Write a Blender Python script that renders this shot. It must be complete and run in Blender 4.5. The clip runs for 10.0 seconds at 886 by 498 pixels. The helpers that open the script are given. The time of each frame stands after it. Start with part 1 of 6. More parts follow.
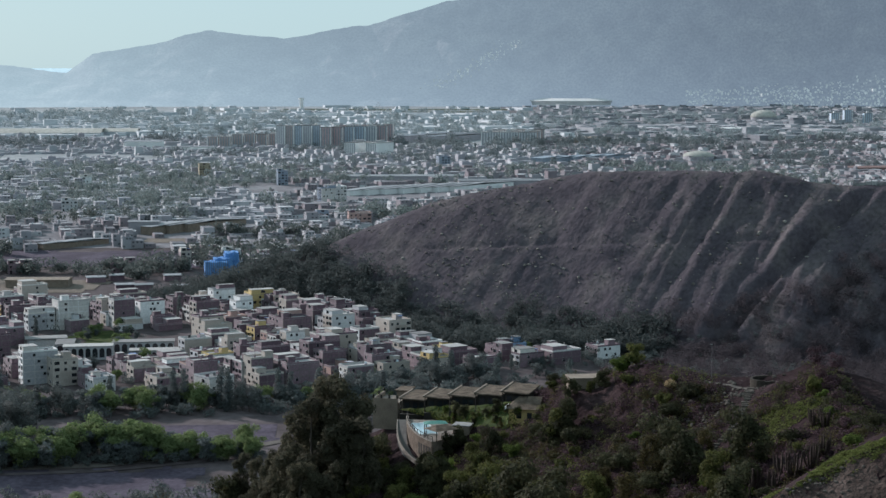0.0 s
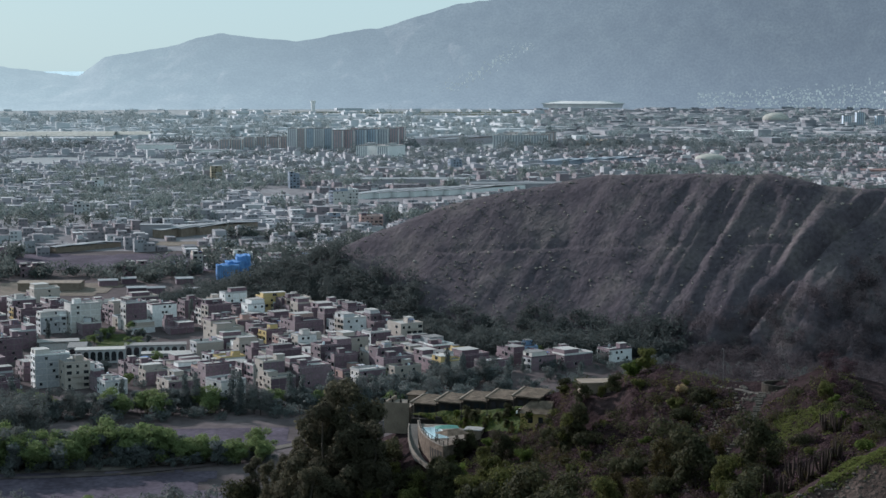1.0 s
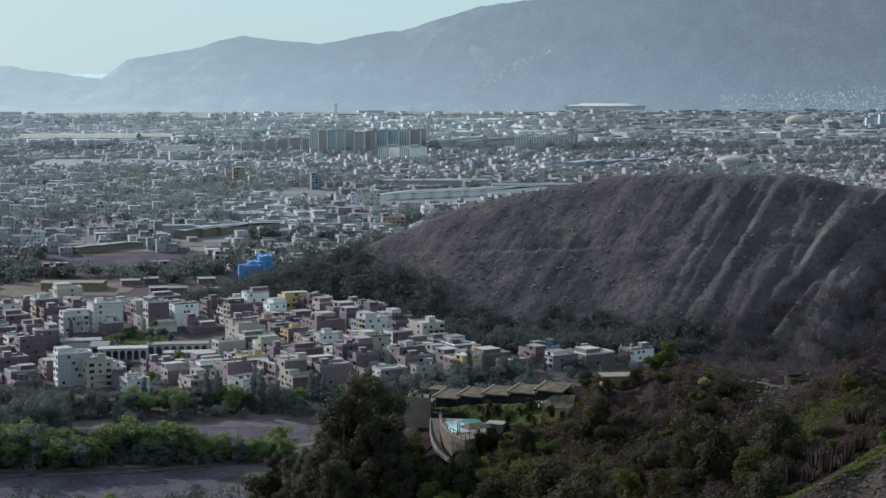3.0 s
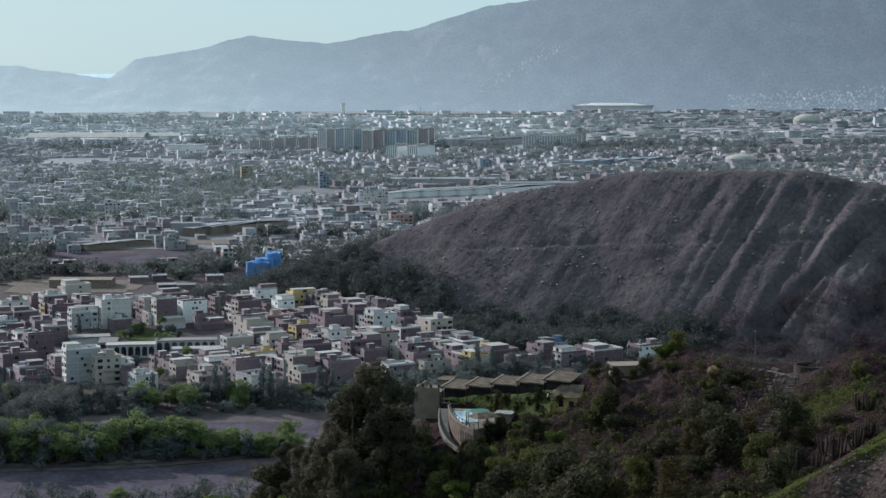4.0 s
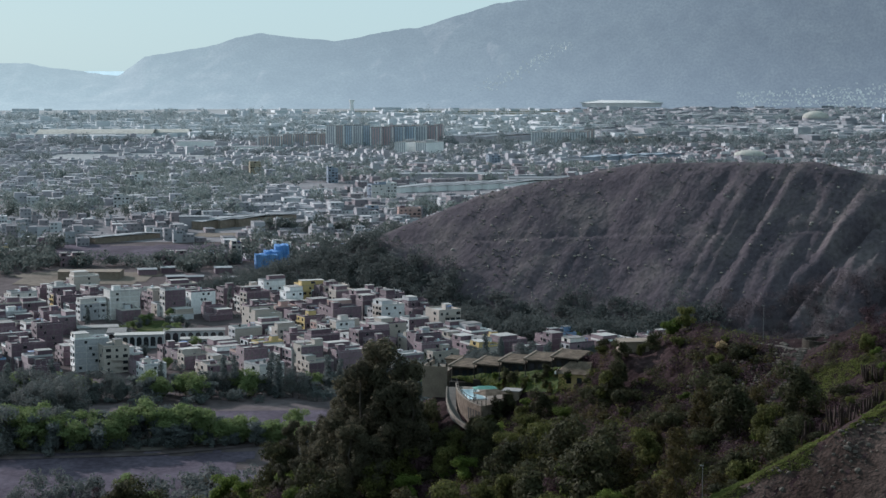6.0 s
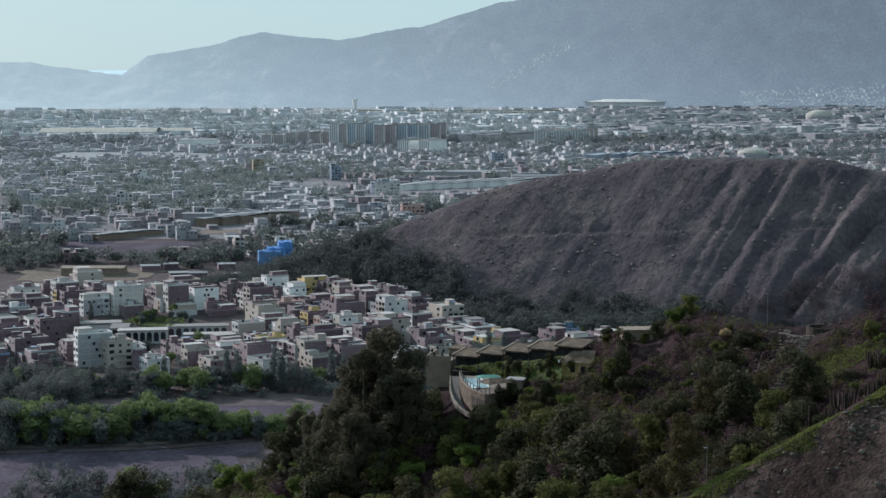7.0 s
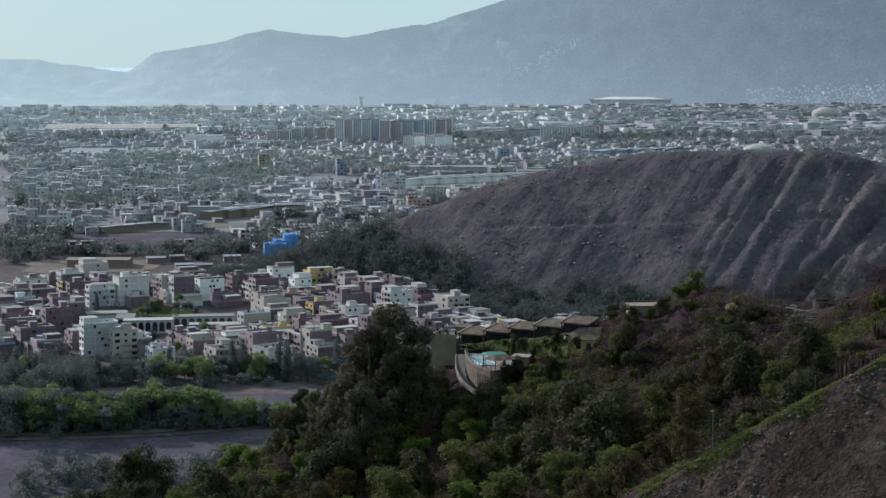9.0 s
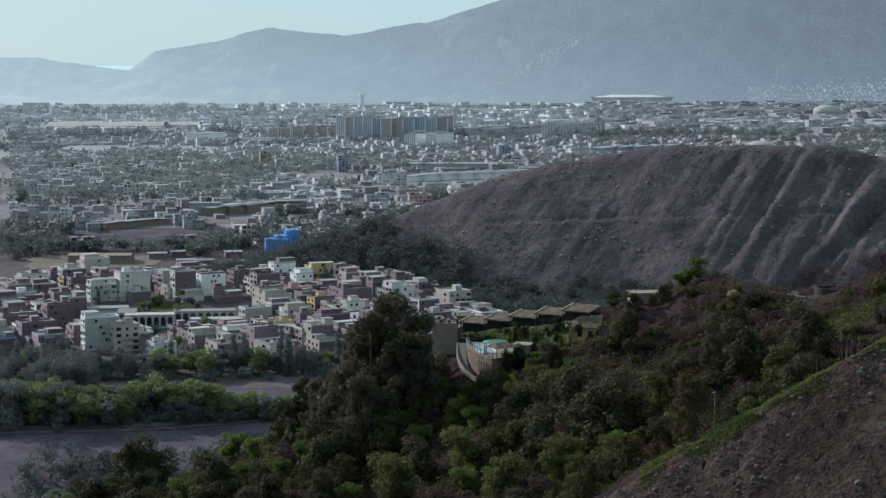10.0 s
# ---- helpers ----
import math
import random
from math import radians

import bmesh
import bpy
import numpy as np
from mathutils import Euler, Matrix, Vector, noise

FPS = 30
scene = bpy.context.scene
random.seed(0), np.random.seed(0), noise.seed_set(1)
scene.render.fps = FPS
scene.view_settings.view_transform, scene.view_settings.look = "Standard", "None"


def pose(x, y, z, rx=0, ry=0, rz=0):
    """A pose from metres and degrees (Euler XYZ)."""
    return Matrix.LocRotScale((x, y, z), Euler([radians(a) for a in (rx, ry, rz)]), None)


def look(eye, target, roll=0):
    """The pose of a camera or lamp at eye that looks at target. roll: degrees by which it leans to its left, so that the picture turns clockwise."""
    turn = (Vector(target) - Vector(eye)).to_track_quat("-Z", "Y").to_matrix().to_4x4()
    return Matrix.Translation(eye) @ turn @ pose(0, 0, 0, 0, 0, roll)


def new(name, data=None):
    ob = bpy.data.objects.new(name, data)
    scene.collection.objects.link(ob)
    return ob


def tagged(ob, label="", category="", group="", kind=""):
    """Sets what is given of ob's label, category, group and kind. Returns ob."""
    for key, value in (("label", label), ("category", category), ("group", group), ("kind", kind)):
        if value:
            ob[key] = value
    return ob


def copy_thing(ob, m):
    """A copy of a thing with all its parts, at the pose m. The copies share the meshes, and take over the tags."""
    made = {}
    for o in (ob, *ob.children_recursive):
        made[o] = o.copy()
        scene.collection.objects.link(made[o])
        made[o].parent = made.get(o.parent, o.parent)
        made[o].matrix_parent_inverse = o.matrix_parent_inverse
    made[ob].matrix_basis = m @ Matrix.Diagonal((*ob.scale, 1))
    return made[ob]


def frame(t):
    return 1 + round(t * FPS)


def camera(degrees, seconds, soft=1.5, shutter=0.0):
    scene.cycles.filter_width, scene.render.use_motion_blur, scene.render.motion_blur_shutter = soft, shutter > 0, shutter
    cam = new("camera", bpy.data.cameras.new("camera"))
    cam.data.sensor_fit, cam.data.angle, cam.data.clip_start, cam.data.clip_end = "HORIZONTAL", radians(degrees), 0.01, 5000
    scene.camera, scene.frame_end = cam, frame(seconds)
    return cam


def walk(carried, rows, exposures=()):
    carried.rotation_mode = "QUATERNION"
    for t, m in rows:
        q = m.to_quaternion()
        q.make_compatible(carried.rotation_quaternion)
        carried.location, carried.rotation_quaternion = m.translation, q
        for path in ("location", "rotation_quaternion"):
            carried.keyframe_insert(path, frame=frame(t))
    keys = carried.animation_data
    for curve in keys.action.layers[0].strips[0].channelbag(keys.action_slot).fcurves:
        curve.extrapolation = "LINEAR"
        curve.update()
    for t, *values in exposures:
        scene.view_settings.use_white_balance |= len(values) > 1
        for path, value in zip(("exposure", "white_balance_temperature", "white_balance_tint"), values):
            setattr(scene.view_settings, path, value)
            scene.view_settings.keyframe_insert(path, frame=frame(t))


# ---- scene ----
# light and exposure
EXPOSURE, KELVIN = 0.22, 5720
SKY, SUNPOWER, GLOW, HAZE = 0.050, 5.0, 0.32, 0.75
# The camera hangs from a drone: it sinks about fifteen metres and pans slowly to the left.
cam = camera(29.0, 10.0)
# seconds, sideways, height, pan to the left, tilt down, lean
PATH = [
    (0, 0.00, 148.00, -0.000, 5.753, 0.072),
    (0.5, 0.00, 148.22, 0.188, 5.743, 0.046),
    (1, 0.07, 148.33, 0.393, 5.666, 0.019),
    (1.5, 0.05, 148.39, 0.594, 5.652, 0.013),
    (2, 0.11, 148.01, 0.789, 5.597, -0.024),
    (2.5, 0.12, 147.46, 0.973, 5.576, -0.023),
    (4, -0.10, 144.77, 1.386, 5.557, -0.034),
    (4.5, -0.03, 143.83, 1.516, 5.556, -0.037),
    (5, -0.02, 142.84, 1.579, 5.545, -0.011),
    (5.5, 0.06, 141.84, 1.631, 5.573, -0.019),
    (7, -0.04, 138.88, 1.780, 5.603, -0.035),
    (7.5, -0.15, 137.89, 1.850, 5.593, -0.011),
    (8, -0.17, 136.92, 1.895, 5.599, 0.004),
    (8.5, -0.09, 135.94, 1.932, 5.612, 0.027),
    (9, -0.06, 134.92, 1.969, 5.639, 0.016),
    (9.5, -0.12, 133.90, 1.997, 5.636, 0.019),
    (10, -0.06, 133.00, 2.014, 5.681, -0.013),
]
walk(cam, [(t, pose(x, 0, z, 90 - tilt, 0, pan) @ pose(0, 0, 0, 0, 0, lean)) for t, x, z, pan, tilt, lean in PATH],
     exposures=[(0, EXPOSURE, KELVIN, 10), (10, EXPOSURE, KELVIN, 10)])

# ---- sky and sun ----
SUN_ELEVATION, SUN_AZIMUTH = 24.0, -50.0  # azimuth from straight ahead, to the right
world = bpy.data.worlds.new("world")
scene.world = world
world.use_nodes = True
_nt = world.node_tree
_sky = _nt.nodes.new("ShaderNodeTexSky")
_sky.sky_type = "NISHITA"
_sky.sun_disc = False
_sky.sun_elevation = radians(SUN_ELEVATION)
_sky.sun_rotation = radians(SUN_AZIMUTH)
_sky.air_density, _sky.dust_density, _sky.ozone_density = 1.0, 1.2, 2.0
# the clear sky, veiled by the pale dust haze of the coast
_veil = _nt.nodes.new("ShaderNodeMix")
_veil.data_type = "RGBA"
_veil.inputs[0].default_value = HAZE
_scale = _nt.nodes.new("ShaderNodeVectorMath")
_scale.operation = "SCALE"
_scale.inputs["Scale"].default_value = SKY
_nt.links.new(_sky.outputs[0], _scale.inputs[0])
_nt.links.new(_scale.outputs[0], _veil.inputs[6])
_veil.inputs[7].default_value = (0.538, 0.684, 0.664, 1)
_nt.links.new(_veil.outputs[2], _nt.nodes["Background"].inputs[0])
_nt.nodes["Background"].inputs[1].default_value = 1.0
sun = new("sun", bpy.data.lights.new("sun", "SUN"))
sun.data.energy, sun.data.angle, sun.data.color = SUNPOWER, radians(1.0), (1.0, 0.885, 0.79)
_e, _a = radians(SUN_ELEVATION), radians(SUN_AZIMUTH)
_to = Vector((math.sin(_a) * math.cos(_e), math.cos(_a) * math.cos(_e), math.sin(_e)))
sun.matrix_world = look(_to * 300, (0, 0, 0))


# ---- materials ----
def mat(name, colours, scale=1.0, rough=0.85, bump=0.0, bump_scale=None, detail=6.0, spec=0.3, sheen=0.0, metal=0.0,
        island=0.0, per_object=0.0, grain=0.25, stretch=(1, 1, 1), rot=0.0, translucent=0.0):
    """A surface whose colour wanders between the given ones (coarse noise), with a finer grain, and from piece to piece."""
    m = bpy.data.materials.new(name)
    m.use_nodes = True
    nt = m.node_tree
    n, l = nt.nodes, nt.links
    b = n["Principled BSDF"]
    geo = n.new("ShaderNodeNewGeometry")
    mp = n.new("ShaderNodeMapping")
    mp.inputs["Scale"].default_value = stretch
    turned = n.new("ShaderNodeMapping")
    turned.inputs["Rotation"].default_value = (0, 0, radians(rot))
    l.new(geo.outputs["Position"], turned.inputs[0])
    l.new(turned.outputs[0], mp.inputs[0])
    coarse = n.new("ShaderNodeTexNoise")
    coarse.inputs["Scale"].default_value, coarse.inputs["Detail"].default_value = scale, detail
    l.new(mp.outputs[0], coarse.inputs["Vector"])
    fine = n.new("ShaderNodeTexNoise")
    fine.inputs["Scale"].default_value, fine.inputs["Detail"].default_value = scale * 9, 4
    l.new(mp.outputs[0], fine.inputs["Vector"])
    value = coarse.outputs["Fac"]
    for amount, source in ((island, geo.outputs["Random Per Island"]),
                           (per_object, n.new("ShaderNodeObjectInfo").outputs["Random"] if per_object else None)):
        if amount:
            mix = n.new("ShaderNodeMix")
            mix.inputs[0].default_value = amount
            l.new(value, mix.inputs[2])
            l.new(source, mix.inputs[3])
            value = mix.outputs[0]
    ramp = n.new("ShaderNodeValToRGB")
    lo, hi = (0.3, 0.7) if not (island or per_object) else (0.12, 0.88)
    els = ramp.color_ramp.elements
    while len(els) < len(colours):
        els.new(0.5)
    for i, c in enumerate(colours):
        els[i].position = lo + (hi - lo) * i / max(1, len(colours) - 1)
        els[i].color = (*c, 1)
    l.new(value, ramp.inputs[0])
    hsv = n.new("ShaderNodeHueSaturation")
    rng = n.new("ShaderNodeMapRange")
    rng.inputs[1].default_value, rng.inputs[2].default_value = 0.25, 0.75
    rng.inputs[3].default_value, rng.inputs[4].default_value = 1 - grain, 1 + grain
    l.new(fine.outputs["Fac"], rng.inputs[0])
    l.new(rng.outputs[0], hsv.inputs["Value"])
    l.new(ramp.outputs[0], hsv.inputs["Color"])
    l.new(hsv.outputs[0], b.inputs["Base Color"])
    b.inputs["Roughness"].default_value = rough
    b.inputs["Specular IOR Level"].default_value = spec
    b.inputs["Metallic"].default_value = metal
    b.inputs["Sheen Weight"].default_value = sheen
    b.inputs["Sheen Roughness"].default_value = 0.5
    if bump:
        bp = n.new("ShaderNodeBump")
        bp.inputs["Strength"].default_value, bp.inputs["Distance"].default_value = 1.0, bump
        bn = n.new("ShaderNodeTexNoise")
        bn.inputs["Scale"].default_value, bn.inputs["Detail"].default_value = bump_scale or scale * 4, 8
        l.new(mp.outputs[0], bn.inputs["Vector"])
        l.new(bn.outputs["Fac"], bp.inputs["Height"])
        l.new(bp.outputs[0], b.inputs["Normal"])
    if translucent:
        tr = n.new("ShaderNodeBsdfTranslucent")
        l.new(hsv.outputs[0], tr.inputs[0])
        mx = n.new("ShaderNodeMixShader")
        mx.inputs[0].default_value = translucent
        l.new(b.outputs[0], mx.inputs[1])
        l.new(tr.outputs[0], mx.inputs[2])
        l.new(mx.outputs[0], n["Material Output"].inputs[0])
    return m


HAZE_SHEEN = 0.3  # sheen that brightens city walls at grazing view, in place of haze
M_VALLEY = mat("valley_soil", [(0.05, 0.041, 0.0419), (0.08, 0.066, 0.069), (0.12, 0.1, 0.1047)], 0.02, sheen=0.0, grain=0.3, bump=0.3, bump_scale=0.4, spec=0.05, rough=1.0)
M_FIELD = mat("tilled_soil", [(0.0487, 0.0406, 0.0549), (0.0682, 0.0572, 0.0763), (0.0998, 0.0848, 0.11)], 0.06, grain=0.3, bump=0.15, bump_scale=1.0, spec=0.05, rough=1.0)
M_SAND = mat("sandy_lot", [(0.120, 0.100, 0.086), (0.170, 0.144, 0.122)], 0.05, spec=0.05)
M_TRACK = mat("dirt_track", [(0.085, 0.074, 0.068), (0.13, 0.115, 0.105)], 0.2, spec=0.05)
M_GRASS = mat("grass", [(0.0253, 0.0378, 0.012), (0.046, 0.0602, 0.02), (0.0805, 0.0817, 0.034)], 0.15, grain=0.4, bump=0.1, spec=0.05)
# the mauve-blue cast is haze put into the hillside's colour
M_DRYHILL = mat("dry_hillside", [(0.0512, 0.0437, 0.0533), (0.068, 0.058, 0.0671), (0.096, 0.0832, 0.086)], 0.06, grain=0.3, bump=0.6, bump_scale=0.5, stretch=(1, 0.55, 0.8), rot=31, spec=0.05, rough=1.0, detail=9)
M_NEARHILL = mat("scrubby_soil", [(0.0118, 0.0073, 0.0086), (0.0206, 0.013, 0.0145), (0.0381, 0.0255, 0.0268)], 0.12, grain=0.5, bump=0.45, bump_scale=1.4, spec=0.03, rough=1.0)
M_SPUR = mat("stony_slope", [(0.0342, 0.0236, 0.021), (0.0522, 0.0378, 0.0337), (0.0799, 0.0606, 0.054)], 0.1, grain=0.5, bump=0.45, bump_scale=2.4, spec=0.03, rough=1.0)
# soils of plain and town are paled and blued: haze in the base colour
M_PLAIN = mat("hazed_plain", [(0.205, 0.215, 0.225), (0.255, 0.265, 0.275), (0.31, 0.32, 0.325)], 0.008, spec=0.05, rough=1.0, grain=0.2)
M_MIDSOIL = mat("hazed_dust_soil", [(0.1271, 0.121, 0.1307), (0.1694, 0.1633, 0.1755), (0.2238, 0.2178, 0.2299)], 0.015, spec=0.05, rough=1.0, grain=0.3)
M_PALEROCK = mat("pale_boulders", [(0.09, 0.08, 0.075), (0.16, 0.145, 0.13), (0.26, 0.24, 0.22)], 0.3, spec=0.05, island=0.6)
M_ROCK = mat("rock", [(0.027, 0.0225, 0.0189), (0.0477, 0.0405, 0.0342), (0.0882, 0.0765, 0.0648)], 0.5, grain=0.3, bump=0.05, island=0.6, spec=0.1)
M_GREYROCK = mat("grey_stones", [(0.0333, 0.0281, 0.0245), (0.0629, 0.054, 0.0476), (0.1073, 0.0936, 0.0816)], 0.5, grain=0.3, island=0.6, spec=0.1)
# brick red with some blue haze mixed in, hence mauve
M_BRICK = mat("bare_brick", [(0.0792, 0.0493, 0.066), (0.1265, 0.0829, 0.1045), (0.2035, 0.14, 0.1623)], 0.12, grain=0.3, sheen=0.2, per_object=0.6)
M_PLASTER = mat("painted_plaster", [(0.44, 0.45, 0.475), (0.54, 0.51, 0.48), (0.30, 0.30, 0.32), (0.72, 0.72, 0.72)], 0.1, grain=0.15, per_object=0.8)
M_CREAM = mat("cream_plaster", [(0.3168, 0.2793, 0.2475), (0.4032, 0.3626, 0.33)], 0.2, grain=0.12, per_object=0.5)
M_YELLOW = mat("yellow_paint", [(0.42, 0.31, 0.13), (0.50, 0.39, 0.19)], 0.2, grain=0.1)
M_BLUE = mat("blue_paint", [(0.13, 0.21, 0.36), (0.24, 0.33, 0.46)], 0.2, grain=0.1, per_object=0.5)
# blue and yellow of distant houses, greyed the way haze would
M_HAZEBLUE = mat("hazed_blue_paint", [(0.19, 0.225, 0.29), (0.25, 0.285, 0.34)], 0.2, grain=0.15)
M_HAZEYELLOW = mat("hazed_yellow_paint", [(0.26, 0.225, 0.16), (0.31, 0.27, 0.20)], 0.2, grain=0.15)
M_PINK = mat("pink_paint", [(0.30, 0.20, 0.185), (0.38, 0.265, 0.24)], 0.2, grain=0.15)
M_ROOF = mat("concrete_roof", [(0.15, 0.148, 0.15), (0.25, 0.243, 0.24), (0.40, 0.39, 0.38)], 0.12, rough=0.9, spec=0.1, grain=0.3, per_object=0.7)
# panes of distant houses, their dark lifted to imitate haze
M_PANE = mat("hazed_window", [(0.06, 0.065, 0.075), (0.12, 0.125, 0.135)], 0.3, rough=0.3)
M_GLASS = mat("dark_window", [(0.012, 0.014, 0.018), (0.03, 0.034, 0.04)], 0.3, rough=0.15, spec=0.5, per_object=0.6)
M_FRAME = mat("window_frame", [(0.45, 0.45, 0.45), (0.6, 0.6, 0.6)], 0.5)
M_TANK = mat("plastic_tank", [(0.03, 0.03, 0.03), (0.55, 0.6, 0.65)], 0.1, rough=0.5, per_object=1.0)
# city walls and roofs: each farther set is paler and bluer, imitating haze
M_CITY = mat("hazed_city_walls", [(0.2745, 0.2681, 0.3), (0.3064, 0.3039, 0.3345), (0.3, 0.2834, 0.3064), (0.3256, 0.332, 0.3575), (0.4341, 0.4405, 0.4596), (0.3064, 0.2912, 0.3128), (0.2745, 0.2656, 0.2912)], 0.01, grain=0.15, island=0.95, sheen=HAZE_SHEEN)
M_HAZEBRICK = mat("lightly_hazed_brick", [(0.1898, 0.1633, 0.1817), (0.2242, 0.2047, 0.2242), (0.2415, 0.2277, 0.2495), (0.2702, 0.2737, 0.299), (0.46, 0.4715, 0.4887), (0.2357, 0.2139, 0.2311), (0.1978, 0.1713, 0.1863), (0.2875, 0.2909, 0.3128)], 0.01, grain=0.2, island=0.95)
M_CONCRETE = mat("raw_concrete", [(0.115, 0.098, 0.098), (0.165, 0.145, 0.142)], 0.3, grain=0.2)
M_FARWALL = mat("far_hazed_walls", [(0.4007, 0.4286, 0.4675), (0.4286, 0.4563, 0.4897), (0.4118, 0.4286, 0.4563), (0.4452, 0.4675, 0.5009), (0.5009, 0.5231, 0.5454), (0.4174, 0.4508, 0.4897)], 0.01, grain=0.1, island=0.95, sheen=HAZE_SHEEN)
M_HAZEROOF = mat("lightly_hazed_roofs", [(0.1098, 0.1075, 0.121), (0.1344, 0.1344, 0.149), (0.1568, 0.1568, 0.1736), (0.1848, 0.1848, 0.2016), (0.1568, 0.1456, 0.1568), (0.34, 0.345, 0.36)], 0.01, rough=0.9, spec=0.1, grain=0.2, island=0.95)
M_CITYROOF = mat("hazed_city_roofs", [(0.1823, 0.1858, 0.207), (0.2117, 0.2164, 0.2375), (0.2352, 0.2411, 0.2634), (0.3646, 0.3704, 0.3881)], 0.01, rough=0.9, spec=0.1, grain=0.15, island=0.95)
M_FARROOF = mat("far_hazed_roofs", [(0.3061, 0.3228, 0.345), (0.3283, 0.345, 0.3673), (0.3506, 0.3673, 0.3896), (0.4118, 0.4286, 0.4452)], 0.01, rough=0.9, spec=0.1, grain=0.1, island=0.95)
M_WHITEWALL = mat("white_walls", [(0.6, 0.6, 0.6), (0.74, 0.74, 0.73)], 0.05, grain=0.08)
M_SHEET = mat("sheet_roof", [(0.16, 0.165, 0.18), (0.21, 0.215, 0.23), (0.29, 0.295, 0.31)], 0.05, rough=0.6, spec=0.3, grain=0.12, per_object=0.6)
M_DARKSHEET = mat("dark_sheet_roof", [(0.10, 0.11, 0.13), (0.16, 0.17, 0.19)], 0.05, rough=0.5)
M_BLUESHEET = mat("blue_sheet_roof", [(0.185, 0.215, 0.265), (0.24, 0.27, 0.32)], 0.05, rough=0.45)
M_NET = mat("blue_net", [(0.08, 0.19, 0.44), (0.15, 0.30, 0.58)], 0.3, rough=0.7, grain=0.3)
M_REDROOF = mat("red_roof", [(0.17, 0.105, 0.10), (0.22, 0.14, 0.13)], 0.1)
M_THATCH = mat("weathered_thatch", [(0.07, 0.054, 0.042), (0.11, 0.086, 0.068), (0.16, 0.128, 0.10)], 0.8, grain=0.4, bump=0.08, bump_scale=8, spec=0.05)
M_SCHOOL = mat("greyish_limewash", [(0.306, 0.315, 0.332), (0.391, 0.399, 0.408)], 0.08, grain=0.12)
M_TARP = mat("plastic_tarp", [(0.08, 0.16, 0.38), (0.35, 0.33, 0.30), (0.20, 0.22, 0.24)], 0.1, per_object=1.0)
M_CAR = mat("car_paint", [(0.6, 0.6, 0.6), (0.08, 0.08, 0.09), (0.35, 0.05, 0.04), (0.7, 0.7, 0.7)], 0.1, rough=0.3, spec=0.5, per_object=1.0, grain=0.02)
M_RUBBER = mat("tyre_rubber", [(0.015, 0.015, 0.015), (0.03, 0.03, 0.03)], 2.0)
M_DARKWOOD = mat("dark_timber", [(0.012, 0.011, 0.010), (0.03, 0.026, 0.022)], 0.6)
M_STUCCO = mat("beige_stucco", [(0.150, 0.120, 0.096), (0.225, 0.180, 0.142)], 0.5, grain=0.2)
M_STONE = mat("pale_stone", [(0.12, 0.104, 0.090), (0.19, 0.165, 0.14)], 0.7, grain=0.2)
M_TERRACE = mat("rubble_masonry", [(0.070, 0.055, 0.044), (0.115, 0.092, 0.075), (0.16, 0.13, 0.105)], 0.9, grain=0.4, bump=0.05, bump_scale=3.0, spec=0.05)
M_PAVE = mat("paved_road", [(0.06, 0.057, 0.054), (0.09, 0.085, 0.08)], 0.6)
M_WATER = mat("pool_water", [(0.30, 0.44, 0.50), (0.44, 0.57, 0.62)], 0.6, rough=0.08, spec=0.5)
M_AWNING = mat("green_awning", [(0.05, 0.16, 0.14), (0.10, 0.24, 0.20)], 0.5)
M_CACTUS = mat("dry_cactus", [(0.018, 0.011, 0.009), (0.040, 0.024, 0.019)], 0.8, grain=0.3)
M_BARK = mat("bark", [(0.03, 0.024, 0.019), (0.06, 0.048, 0.038)], 1.5, grain=0.3)
M_STEEL = mat("painted_steel", [(0.10, 0.10, 0.10), (0.16, 0.16, 0.16)], 1.0, rough=0.5)


def leaves(name, dark, light, translucent=0.35):
    mid = tuple((a + b) / 2 for a, b in zip(dark, light))
    return mat(name, [dark, mid, light], 0.35, rough=0.8, spec=0.1, island=0.6, per_object=0.25, grain=0.3, translucent=translucent)


L_DARK = leaves("dark_leaves", (0.013, 0.0134, 0.0079), (0.0735, 0.0733, 0.0386), 0.4)
L_GREEN = leaves("green_leaves", (0.0156, 0.0167, 0.0064), (0.1362, 0.1418, 0.0468), 0.45)
L_OLIVE = leaves("olive_leaves", (0.012, 0.0099, 0.0048), (0.0914, 0.0759, 0.0318), 0.45)
L_BRIGHT = leaves("fresh_leaves", (0.03, 0.0445, 0.0095), (0.1334, 0.1752, 0.0422), 0.5)
L_BROWN = leaves("dry_twigs", (0.0252, 0.0142, 0.018), (0.1008, 0.0582, 0.0699), 0.2)
L_DRYWOOD = leaves("leafless_wood", (0.062, 0.052, 0.060), (0.082, 0.070, 0.078), 0.5)
L_GUM = leaves("eucalyptus_leaves", (0.0347, 0.0334, 0.0251), (0.1172, 0.1077, 0.0702), 0.5)
L_TURF = leaves("turf_blades", (0.0599, 0.0714, 0.0187), (0.1534, 0.1668, 0.0479), 0.4)
L_STRAW = leaves("straw_blades", (0.28, 0.20, 0.11), (0.40, 0.30, 0.18), 0.3)
L_HEDGE = leaves("hedge_leaves", (0.0881, 0.1217, 0.0512), (0.2074, 0.2545, 0.1107), 0.5)
# valley greens greyed and blued a little, in place of haze
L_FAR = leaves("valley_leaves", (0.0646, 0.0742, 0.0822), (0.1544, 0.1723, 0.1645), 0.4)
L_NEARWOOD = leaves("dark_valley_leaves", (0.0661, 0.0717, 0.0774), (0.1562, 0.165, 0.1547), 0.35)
# from the wood to the horizon leaves grow paler: haze as leaf colour
L_WOOD = leaves("hazed_wood_leaves", (0.0644, 0.0725, 0.0736), (0.092, 0.1035, 0.0989), 0.5)
